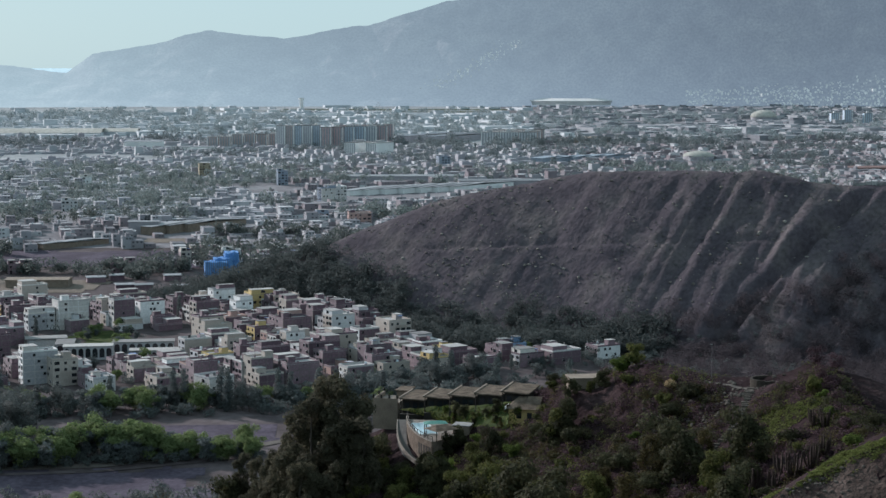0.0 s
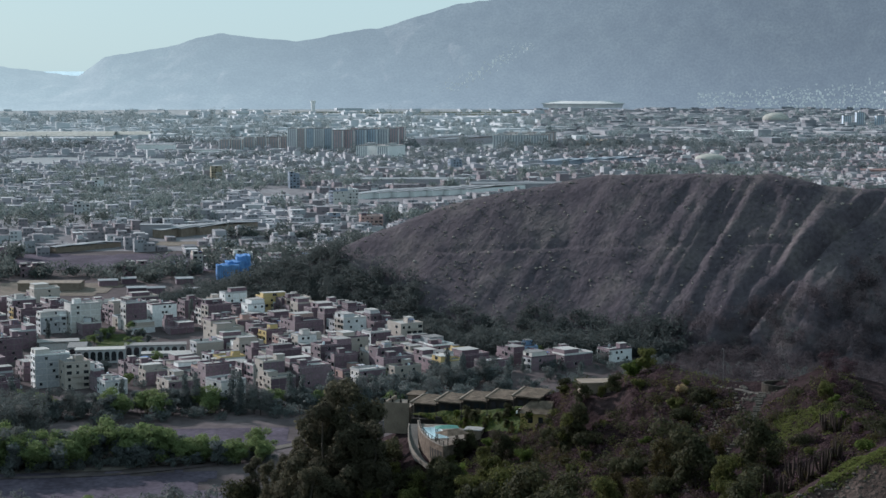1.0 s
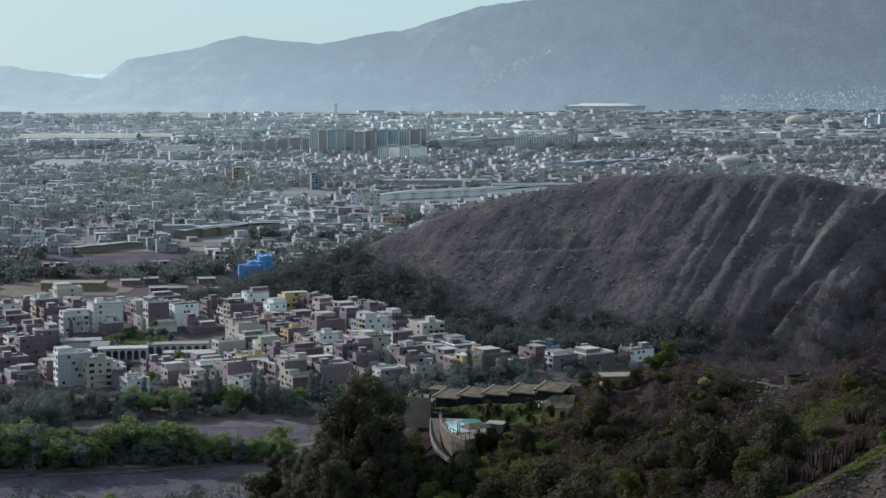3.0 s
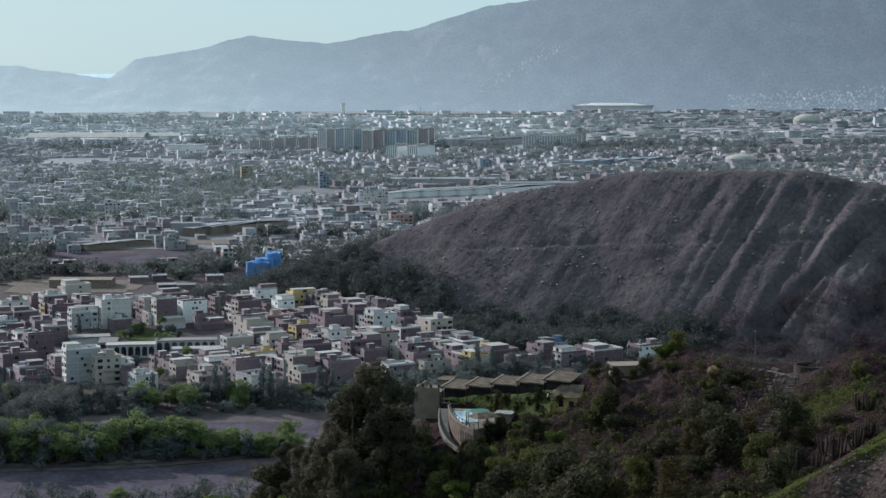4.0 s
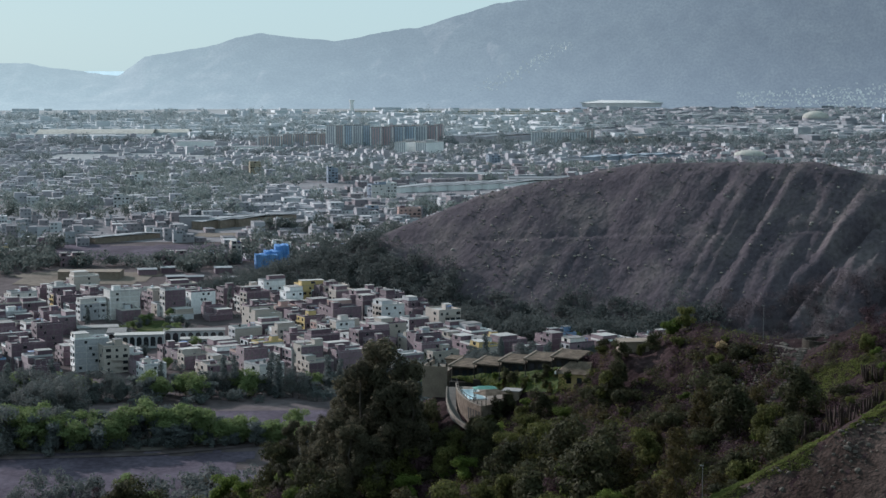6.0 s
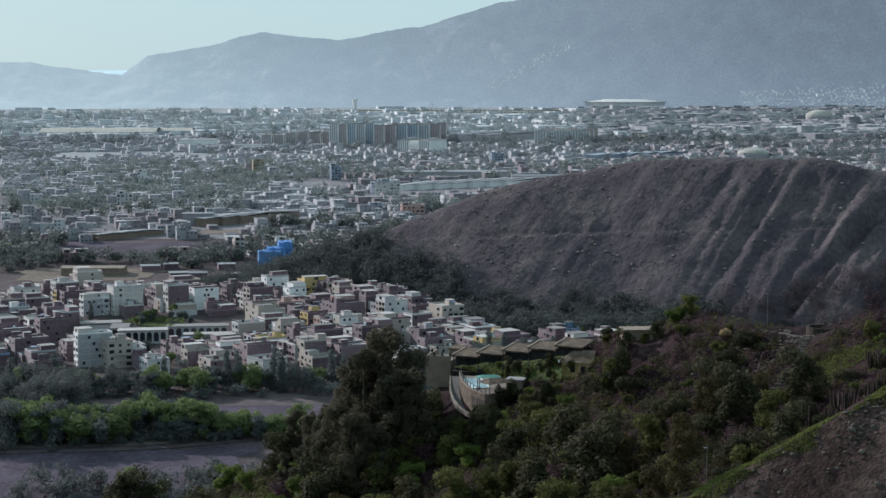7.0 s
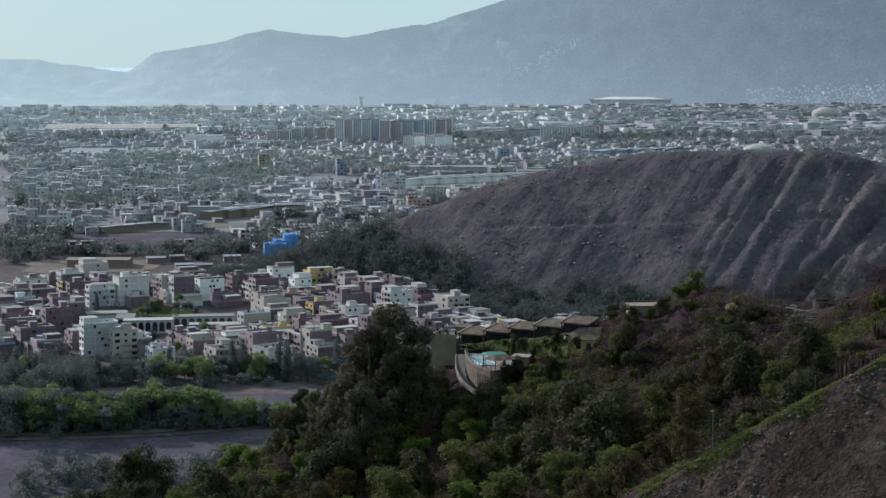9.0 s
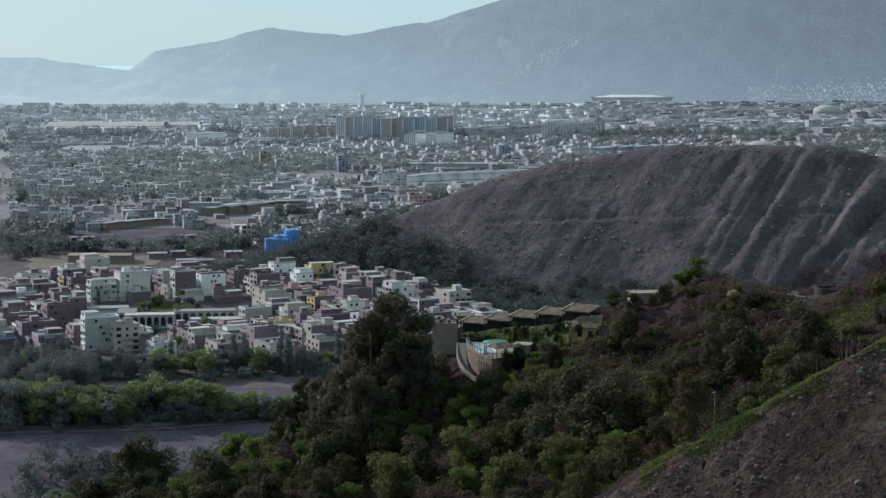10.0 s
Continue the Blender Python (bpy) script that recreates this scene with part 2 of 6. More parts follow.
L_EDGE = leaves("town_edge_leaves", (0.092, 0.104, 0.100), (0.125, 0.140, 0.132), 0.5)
L_PLAIN = leaves("hazed_leaves", (0.1492, 0.1728, 0.1697), (0.2278, 0.2563, 0.2452))
L_MIDPLAIN = leaves("pale_hazed_leaves", (0.1456, 0.1658, 0.1736), (0.196, 0.2184, 0.2218))
L_HORIZON = leaves("far_hazed_leaves", (0.2537, 0.2891, 0.3009), (0.3127, 0.3481, 0.354))


# ---- small tools ----
rnd = random.Random(7)
nrg = np.random.RandomState(11)


def vnoise(x, y, seed=0):
    """Smooth value noise, 0 to 1, on arrays."""
    x, y = np.asarray(x, float), np.asarray(y, float)
    i, j = np.floor(x), np.floor(y)
    u, v = x - i, y - j
    u, v = u * u * (3 - 2 * u), v * v * (3 - 2 * v)

    def h(a, b):
        s = np.sin(a * 127.1 + b * 311.7 + seed * 74.7) * 43758.5453
        return s - np.floor(s)
    return (h(i, j) * (1 - u) + h(i + 1, j) * u) * (1 - v) + (h(i, j + 1) * (1 - u) + h(i + 1, j + 1) * u) * v


def fbm(x, y, octaves=4, seed=0):
    out, amp, total = 0, 1.0, 0
    for o in range(octaves):
        out = out + amp * vnoise(np.asarray(x) * 2 ** o + 13.7 * o, np.asarray(y) * 2 ** o - 7.3 * o, seed + o)
        total += amp
        amp *= 0.5
    return out / total


def smooth(a, b, x):
    t = np.clip((np.asarray(x, float) - a) / (b - a), 0, 1)
    return t * t * (3 - 2 * t)


def mesh_of(name, verts, faces, *mats, index=None, shade=False):
    me = bpy.data.meshes.new(name)
    me.from_pydata(verts, [], faces)
    for m in mats:
        me.materials.append(m)
    if index is not None:
        me.polygons.foreach_set("material_index", np.asarray(index, np.int32))
    if shade:
        me.polygons.foreach_set("use_smooth", np.ones(len(me.polygons), bool))
    me.update()
    return me


def thing(name, label, category, group="", kind="", at=None):
    ob = new(name)
    ob.empty_display_size = 0.5
    if at is not None:
        ob.matrix_world = at
    return tagged(ob, label, category, group, kind)


def part(name, data, parent, label="", m=None, *mats):
    """A mesh (or a bmesh with its material) as ONE child of a thing or of a part."""
    if isinstance(data, bmesh.types.BMesh):
        me = bpy.data.meshes.new(name)
        data.to_mesh(me)
        data.free()
        for one in mats:
            me.materials.append(one)
        data = me
    ob = new(name, data)
    ob.parent = parent
    if m is not None:
        ob.matrix_basis = m
    return tagged(ob, label) if label else ob


def box(bm, x0, x1, y0, y1, z0, z1, mi=0, bevel=0.0):
    vs = [bm.verts.new(p) for p in ((x0, y0, z0), (x1, y0, z0), (x1, y1, z0), (x0, y1, z0), (x0, y0, z1), (x1, y0, z1), (x1, y1, z1), (x0, y1, z1))]
    fs = [bm.faces.new([vs[i] for i in q]) for q in ((3, 2, 1, 0), (4, 5, 6, 7), (0, 1, 5, 4), (1, 2, 6, 5), (2, 3, 7, 6), (3, 0, 4, 7))]
    for f in fs:
        f.material_index = mi
    if bevel:
        bmesh.ops.bevel(bm, geom=list({e for f in fs for e in f.edges}), offset=bevel, segments=1, affect="EDGES")
    return fs


def tube(bm, p, q, r0, r1, sides=6, mi=0, caps=True):
    p, q = Vector(p), Vector(q)
    turn = (q - p).to_track_quat("Z", "Y").to_matrix()
    a = [bm.verts.new(p + turn @ Vector((r0 * math.cos(k * math.tau / sides), r0 * math.sin(k * math.tau / sides), 0))) for k in range(sides)]
    b = [bm.verts.new(q + turn @ Vector((r1 * math.cos(k * math.tau / sides), r1 * math.sin(k * math.tau / sides), 0))) for k in range(sides)]
    for k in range(sides):
        f = bm.faces.new((a[k], a[(k + 1) % sides], b[(k + 1) % sides], b[k]))
        f.material_index = mi
    if caps:
        bm.faces.new(b).material_index = mi
        bm.faces.new(a[::-1]).material_index = mi


class Boxes:
    """Many boxes gathered into one mesh, quickly."""
    F = np.array([(4, 5, 6, 7), (0, 1, 5, 4), (1, 2, 6, 5), (2, 3, 7, 6), (3, 0, 4, 7)])

    def __init__(self):
        self.v, self.f, self.i, self.n = [], [], [], 0

    def add(self, cx, cy, z0, w, d, h, turn=0.0, wall=0, top=0):
        c, s = math.cos(turn), math.sin(turn)
        for z in (z0, z0 + h):
            for a, b in ((-w / 2, -d / 2), (w / 2, -d / 2), (w / 2, d / 2), (-w / 2, d / 2)):
                self.v.append((cx + a * c - b * s, cy + a * s + b * c, z))
        # the top is an island of its own
        base = self.n
        self.f += [tuple(base + k for k in q) for q in ((0, 1, 5, 4), (1, 2, 6, 5), (2, 3, 7, 6), (3, 0, 4, 7))]
        self.i += [wall] * 4
        for a, b in ((-w / 2, -d / 2), (w / 2, -d / 2), (w / 2, d / 2), (-w / 2, d / 2)):
            self.v.append((cx + a * c - b * s, cy + a * s + b * c, z0 + h))
        self.f.append((base + 8, base + 9, base + 10, base + 11))
        self.i.append(top)
        self.n += 12

    def mesh(self, name, *mats):
        return mesh_of(name, self.v, self.f, *mats, index=self.i)


# ---- the lie of the land ----
def valley_h(x, y):
    """The valley floor climbs gently away from the camera."""
    z = np.interp(y, [500, 620, 850, 1034, 1370, 1640, 2478, 4700], [4, 13, 21, 28, 38, 40, 45, 70])
    return z + 0.8 * (fbm(np.asarray(x) / 60, np.asarray(y) / 60, 3, 5) - 0.5)


def crest_far(x):
    z = np.interp(x, [-190, -105, -70, -42, -11, 24, 55, 83, 130, 171, 193, 218, 246, 300, 420],
                  [8, 37, 52, 64, 76, 85.6, 90.4, 95.7, 98, 97.5, 93, 90, 91, 96, 108])
    return z, 950 - 0.35 * np.clip(np.asarray(x, float) - 60, 0, 130)


def far_hill_h(x, y):
    x, y = np.asarray(x, float), np.asarray(y, float)
    z, yc = crest_far(x)
    d = np.sqrt((y - yc) ** 2 + 14 ** 2) - 14
    h = z - np.where(y < yc, 0.62, 0.5) * d
    u = x - 0.6 * y
    face = smooth(0, 30, yc - y)
    right = smooth(85, 150, x)
    ribs = np.abs(vnoise(u / 13, y / 160, 3) - 0.5) * 2
    ribs2 = np.abs(vnoise(u / 7.5, y / 80, 9) - 0.5) * 2
    h = h + face * (0.28 + 0.9 * right) * (2.9 * (ribs - 0.5) * (0.3 + 1.2 * vnoise(u / 31, y / 90, 14)) + 2.6 * (ribs2 - 0.5) * (0.4 + 0.9 * vnoise(u / 23, y / 60, 19)) + 1.3 * (np.abs(vnoise(u / 3.4, y / 50, 12) - 0.5) * 2 - 0.5))
    # one sharp rib that runs down from the notch in the crest, with a deep gully beside it
    g = x - 0.97 * y + 649
    h = h + face * (2.2 * np.exp(-((g + 4) / 6) ** 2) - 6.5 * np.exp(-((g - 5) / 4.2) ** 2))
    # an old footpath cut across the face
    h = h - face * 0.9 * np.exp(-((h - 58 - 0.06 * x) / 1.0) ** 2)
    return h + 3.0 * (fbm(x / 22, y / 22, 5, 21) - 0.5) + 1.2 * (fbm(x / 5, y / 5, 3, 31) - 0.5)


def near_hill_h(x, y):
    x, y = np.asarray(x, float), np.asarray(y, float)
    veg = 88 + 0.45 * (x - 26.5) + 0.07 * (y - 239)
    yc = 314 - 0.95 * np.clip(x, -14, 60)
    veg = veg + np.interp(x, [10, 22], [2.6, 5.5]) * np.exp(-((y - yc) / 13) ** 2) * smooth(-34, -14, x) * (1 - smooth(33, 49, x))
    back = np.maximum(0, y - yc - 5)
    veg = veg - 0.8 * (np.sqrt(back ** 2 + 9) - 3) - 0.7 * np.maximum(0, x - 57)
    veg = veg + 3.4 * (fbm(x / 17, y / 17, 4, 2) - 0.5)
    # the stony spur: a sharp edge about 183 m off, steep towards the camera, falling gently behind
    spur = 97.3 + 0.565 * (x - 27.6) - 0.72 * np.maximum(0, 183 - y) - 0.1 * np.maximum(0, y - 183)
    spur = spur + 1.6 * (fbm(x / 9, y / 9, 4, 8) - 0.5) + 0.9 * (fbm(x / 2.2, y / 2.2, 3, 4) - 0.5)
    k = smooth(184, 216, y)
    z = spur * (1 - k) + veg * k
    # level ground under the buildings of the lodge, and their lawn
    pad = np.exp(-(((x + 4.5) / 6.5) ** 2 + ((y - 304) / 8) ** 2) ** 2)
    z = z * (1 - pad) + 81.4 * pad
    pad = np.exp(-(((x - 14) / 4.5) ** 2 + ((y - 298) / 5) ** 2) ** 2)
    z = z * (1 - pad) + 87.0 * pad
    pad = np.exp(-(((x - 24) / 4.5) ** 2 + ((y - 287) / 5.5) ** 2) ** 2)
    z = z * (1 - pad) + 95.2 * pad
    z = z - 0.4 * np.maximum(0, z - 108)
    z = z - 0.25 * np.maximum(0, -100 - x)
    return z


def sheet(name, xs, ys, height, material, kind, label, category):
    X, Y = np.meshgrid(xs, ys)
    Z = height(X, Y)
    nx, ny = len(xs), len(ys)
    v = np.stack([X, Y, Z], -1).reshape(-1, 3)
    k = (np.arange(ny - 1)[:, None] * nx + np.arange(nx - 1)).ravel()
    f = np.stack([k, k + 1, k + nx + 1, k + nx], -1)
    ob = new(name, mesh_of(name, v.tolist(), f.tolist(), material, shade=True))
    return tagged(ob, label, category, kind=kind)


_xs = np.unique(np.r_[np.linspace(-4000, -400, 40), np.linspace(-400, 400, 160), np.linspace(400, 4000, 40)])
_ys = np.unique(np.r_[np.linspace(-3500, 400, 30), np.linspace(400, 1200, 160), np.linspace(1200, 4980, 90)])
KERB = float(_ys[np.argmin(np.abs(_ys - 1900))])  # where the ground steps to a paler colour, imitating haze
EDGE = float(_ys[np.argmin(np.abs(_ys - 1160))])  # where the fields end and the town begins
MID = float(_xs[np.argmin(np.abs(_xs + 170))])
sheet("town_ground", _xs[_xs >= MID], _ys[(_ys >= EDGE) & (_ys <= KERB)], valley_h, M_MIDSOIL, "structure", "grey-brown dusty ground under the town, slightly hazed", "ground")
sheet("town_ground", _xs[_xs <= MID], _ys[(_ys >= EDGE) & (_ys <= KERB)], valley_h, M_MIDSOIL, "structure", "grey dusty ground under the low houses, slightly hazed", "ground")
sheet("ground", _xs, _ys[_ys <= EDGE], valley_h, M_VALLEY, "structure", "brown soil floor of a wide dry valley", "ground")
SIDE = float(_xs[np.argmin(np.abs(_xs - 150))])  # right of here the ground is darker: less haze in its colour
sheet("plain", _xs[_xs <= SIDE], _ys[_ys >= KERB], valley_h, M_PLAIN, "structure", "dusty plain paled by haze that reaches to the mountains", "ground")
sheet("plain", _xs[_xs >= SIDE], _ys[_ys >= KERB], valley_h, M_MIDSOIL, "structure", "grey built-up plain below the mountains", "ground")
sheet("hillside_far", np.arange(-190, 420, 1.6), np.arange(770, 1120, 1.6), far_hill_h, M_DRYHILL, "structure",
      "bare dark brown rocky hill with gullies behind the houses", "hill")
sheet("hillside_near", np.arange(-190, 150, 1.0), np.arange(40, 420, 1.0), near_hill_h, M_NEARHILL, "structure",
      "steep scrubby hillside of dark stony soil", "hill")
sheet("stony_spur", np.arange(4, 90, 0.6), np.arange(120, 186, 0.6), lambda x, y: near_hill_h(x, y) + 0.06 - 1.2 * smooth(183, 186, y) - 1.2 * smooth(10, 4, x), M_SPUR,
      "structure", "bare grey-brown slope of stones and dirt", "slope")


def land(x, y):
    """The height of the ground that is on top at a place."""
    z = float(valley_h(x, y))
    if -190 < x < 420 and 770 < y < 1120:
        z = max(z, float(far_hill_h(x, y)))
    if -190 < x < 150 and 40 < y < 420:
        z = max(z, float(near_hill_h(x, y)))
    return z


def draped(name, label, category, x0, x1, y0, y1, material, lift=0.05, step=1.0, rim=0.25, turn=0.0, kind="structure"):
    """A patch that lies on the land, with an uneven rim."""
    nx, ny = max(3, int((x1 - x0) / step)), max(3, int((y1 - y0) / step))
    cx, cy = (x0 + x1) / 2, (y0 + y1) / 2
    c, s = math.cos(turn), math.sin(turn)
    v, f, keep = [], [], []
    for j in range(ny + 1):
        for i in range(nx + 1):
            a, b = i / nx * 2 - 1, j / ny * 2 - 1
            px, py = a * (x1 - x0) / 2, b * (y1 - y0) / 2
            px, py = cx + px * c - py * s, cy + px * s + py * c
            edge = max(abs(a), abs(b)) + rim * (float(vnoise(px / (4 * step), py / (4 * step), 6)) - 0.5) * 2
            keep.append(edge < 1.0 - rim * 0.4)
            v.append((px, py, land(px, py) + lift))
    for j in range(ny):
        for i in range(nx):
            k = j * (nx + 1) + i
            q = (k, k + 1, k + nx + 2, k + nx + 1)
            if all(keep[n] for n in q):
                f.append(q)
    return tagged(new(name, mesh_of(name, v, f, material, shade=True)), label, category, kind=kind)


# ---- mountains, sea: the far backdrop ----
def ridge_row(p):
    """The skyline: degrees above the level, by degrees to the right of straight ahead."""
    return np.interp(p, [-26, -15.2, -14.6, -13.2, -12.5, -12.3, -11.5, -10.4, -9.3, -8.3, -7.7, -6.7, -5.2, -3.3, -2.4, 0.1, 2.2, 6, 10, 15, 26],
                     [0.5, 0.5, 0.38, 0.2, 0.1, 0.12, 0.72, 0.9, 1.08, 1.4, 1.5, 1.36, 1.24, 1.6, 1.7, 2.48, 2.75, 3.5, 4.1, 4.6, 5.0])


def mountain_mesh():
    az = np.linspace(-26, 26, 420)
    k = np.linspace(0, 1, 46)
    A, K = np.meshgrid(az, k)
    top = 148 + 4880 * np.tan(np.radians(ridge_row(A)))
    far = 4560 + 320 * K
    base = 66.0
    steep = K ** 1.15
    rough = (np.abs(fbm(A * 0.7 + K * 1.2, K * 2.2, 6, 40) - 0.5) * 2 - 0.3) * np.sin(np.pi * np.clip(K, 0, 1))
    far = far + 50 * (fbm(A * 1.1 - K, K * 2.5, 5, 43) - 0.5) * np.sin(np.pi * K)
    Z = base + (top - base) * steep + (0.10 + 0.14 * smooth(-9, -2, A)) * (top - base) * rough + 5 * (fbm(A * 6, K * 8, 3, 50) - 0.5) * (K > 0)
    X, Y = far * np.sin(np.radians(A)), far * np.cos(np.radians(A))
    v = np.stack([X, Y, Z], -1).reshape(-1, 3)
    nx = len(az)
    q = (np.arange(len(k) - 1)[:, None] * nx + np.arange(nx - 1)).ravel()
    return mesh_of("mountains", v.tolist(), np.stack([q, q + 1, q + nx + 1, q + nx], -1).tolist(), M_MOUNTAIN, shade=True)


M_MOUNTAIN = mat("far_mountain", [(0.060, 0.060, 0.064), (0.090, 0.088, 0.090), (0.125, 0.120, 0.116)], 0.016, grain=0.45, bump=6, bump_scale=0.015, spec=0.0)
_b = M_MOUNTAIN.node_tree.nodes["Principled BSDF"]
# the rock itself emits a blue-grey glow in place of haze
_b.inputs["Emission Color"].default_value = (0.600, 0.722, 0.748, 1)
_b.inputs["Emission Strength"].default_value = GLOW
# the glow imitates lit haze: stronger towards the sun and the foot
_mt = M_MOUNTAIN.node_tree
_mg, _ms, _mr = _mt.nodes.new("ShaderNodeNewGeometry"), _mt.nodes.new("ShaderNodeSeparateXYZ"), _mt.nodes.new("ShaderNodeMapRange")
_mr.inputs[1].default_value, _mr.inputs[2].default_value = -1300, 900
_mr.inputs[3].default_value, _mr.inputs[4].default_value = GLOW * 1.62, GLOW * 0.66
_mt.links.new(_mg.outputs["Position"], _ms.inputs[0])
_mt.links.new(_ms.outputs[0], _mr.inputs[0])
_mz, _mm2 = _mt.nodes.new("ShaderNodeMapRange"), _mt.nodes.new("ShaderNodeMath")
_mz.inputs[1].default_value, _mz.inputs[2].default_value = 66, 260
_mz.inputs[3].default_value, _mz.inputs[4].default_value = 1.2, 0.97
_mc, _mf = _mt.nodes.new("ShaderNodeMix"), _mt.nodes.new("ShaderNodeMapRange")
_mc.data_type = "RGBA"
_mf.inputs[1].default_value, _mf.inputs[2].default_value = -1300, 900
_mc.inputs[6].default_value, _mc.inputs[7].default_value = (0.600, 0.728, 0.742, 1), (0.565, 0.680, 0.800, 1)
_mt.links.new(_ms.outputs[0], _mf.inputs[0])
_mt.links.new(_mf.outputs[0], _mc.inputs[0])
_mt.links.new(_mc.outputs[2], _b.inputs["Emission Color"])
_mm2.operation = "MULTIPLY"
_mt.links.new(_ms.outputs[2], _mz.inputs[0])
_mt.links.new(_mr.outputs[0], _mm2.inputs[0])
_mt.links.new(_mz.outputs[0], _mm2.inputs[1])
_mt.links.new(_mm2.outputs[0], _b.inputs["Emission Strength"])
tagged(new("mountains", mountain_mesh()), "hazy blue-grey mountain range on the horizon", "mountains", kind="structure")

M_SEA = mat("far_sea", [(0.45, 0.52, 0.55), (0.6, 0.66, 0.68)], 0.003)
_b = M_SEA.node_tree.nodes["Principled BSDF"]
# the water emits light to stand as bright as hazy sky
_b.inputs["Emission Color"].default_value = (0.68, 0.84, 0.86, 1)
_b.inputs["Emission Strength"].default_value = GLOW * 1.8
_sea = [(-2400, 4440, 90), (-700, 4910, 90), (-700, 4920, 169), (-2400, 4450, 169)]
tagged(new("sea", mesh_of("sea", _sea, [(0, 1, 2, 3)], M_SEA)), "pale bright sea beyond the hills", "sea", kind="structure")


# ---- trees ----
def leaf_mesh(name, clumps, count, size, material, seed, droop=0.0, flat=0.38):
    """Many small folded leaves round a set of clumps (x, y, z, radius, squash)."""
    r = np.random.RandomState(seed)
    c = np.array(clumps, float)
    w = c[:, 3] ** 2
    pick = r.choice(len(c), count, p=w / w.sum())
    d = r.normal(size=(count, 3))
    d /= np.linalg.norm(d, axis=1)[:, None]
    rad = c[pick, 3] * r.uniform(0.55, 1.08, count)
    p = c[pick, :3] + d * rad[:, None] * np.stack([np.ones(count), np.ones(count), c[pick, 4]], -1)
    n = d + r.normal(size=(count, 3)) * flat + [0, 0, 0.35]
    n /= np.linalg.norm(n, axis=1)[:, None]
    t = np.cross(n, r.normal(size=(count, 3)))
    t /= np.linalg.norm(t, axis=1)[:, None]
    t[:, 2] -= droop
    b = np.cross(n, t)
    s = size * r.uniform(0.6, 1.5, count)[:, None]
    v = np.stack([p - t * s - b * s * 0.5, p - t * s * 0.6 + b * s * 0.6, p + t * s * 1.3], 1).reshape(-1, 3)
    f = np.arange(count * 3).reshape(-1, 3)
    return mesh_of(name, v.tolist(), f.tolist(), material)


def trunk_mesh(name, height, radius, tips, material, seed):
    q = random.Random(seed)
    bm = bmesh.new()
    a, knots = Vector((0, 0, -0.6)), []
    for k in range(4):
        b = Vector((q.uniform(-0.06, 0.06) * height, q.uniform(-0.06, 0.06) * height, height * (k + 1) / 4))
        tube(bm, a, b, radius * (1 - k * 0.2), radius * (1 - (k + 1) * 0.2), 6)
        knots.append(b)
        a = b
    for tip in tips:
        tip = Vector(tip)
        root = min(knots, key=lambda n: abs(n.z - tip.z * 0.6))
        mid = root.lerp(tip, 0.55) + Vector((0, 0, 0.08 * height))
        tube(bm, root, mid, radius * 0.42, radius * 0.28, 5)
        tube(bm, mid, tip, radius * 0.28, radius * 0.1, 4)
    me = bpy.data.meshes.new(name)
    bm.to_mesh(me)
    bm.free()
    me.materials.append(material)
    return me


def make_tree(name, label, height, spread, count, leaf, material, seed, shape="round", group=""):
    q = random.Random(seed)
    clumps = []
    if shape == "tall":
        for k in range(26):
            z = height * (0.16 + 0.78 * (k + q.random()) / 26)
            r = spread * (1.1 - abs(z / height - 0.5) * 1.2) * q.uniform(0.3, 1.0)
            a = q.uniform(0, math.tau)
            clumps.append((math.cos(a) * r * 0.85, math.sin(a) * r * 0.85, z, spread * q.uniform(0.2, 0.38), q.uniform(0.9, 1.6)))
        clumps.append((0, 0, height * 0.94, spread * 0.3, 1.3))
    elif shape == "column":
        for k in range(9):
            z = height * (0.15 + 0.8 * k / 8)
            clumps.append((q.uniform(-0.2, 0.2) * spread, q.uniform(-0.2, 0.2) * spread, z, spread * q.uniform(0.5, 0.8) * (1.0 - 0.4 * k / 8), 1.2))
    elif shape == "shrub":
        for k in range(9):
            a, r = q.uniform(0, math.tau), spread * q.uniform(0.1, 0.75)
            clumps.append((math.cos(a) * r, math.sin(a) * r, height * q.uniform(0.25, 0.75), spread * q.uniform(0.22, 0.42), q.uniform(0.7, 1.0)))
    else:
        for k in range(17):
            a, r = q.uniform(0, math.tau), spread * q.uniform(0.05, 0.75)
            z = height * q.uniform(0.25, 0.9) - 0.15 * r
            clumps.append((math.cos(a) * r, math.sin(a) * r, z, spread * q.uniform(0.26, 0.46), q.uniform(0.65, 0.95)))
    ob = thing(name, label, "shrub" if shape == "shrub" else "tree", group)
    stem = {"shrub": 0.5, "tall": 0.9, "column": 0.9}.get(shape, 0.62)
    part("trunk" if shape != "shrub" else "stems", trunk_mesh("trunk", height * stem, max(0.05, height * 0.018), [c[:3] for c in clumps[:8]], M_BARK, seed), ob)
    part("crown", leaf_mesh("crown", clumps, count, leaf, material, seed), ob)
    return ob


_used = set()


def plant(proto, x, y, size=1.0, z=None, sink=0.0):
    z = land(x, y) if z is None else z
    m = pose(x, y, z - sink, 0, 0, rnd.uniform(0, 360)) @ Matrix.Diagonal((size * rnd.uniform(0.9, 1.12), size * rnd.uniform(0.9, 1.12), size * rnd.uniform(0.92, 1.08), 1))
    if proto.name not in _used:
        _used.add(proto.name)
        proto.matrix_basis = m
        return proto
    return copy_thing(proto, m)


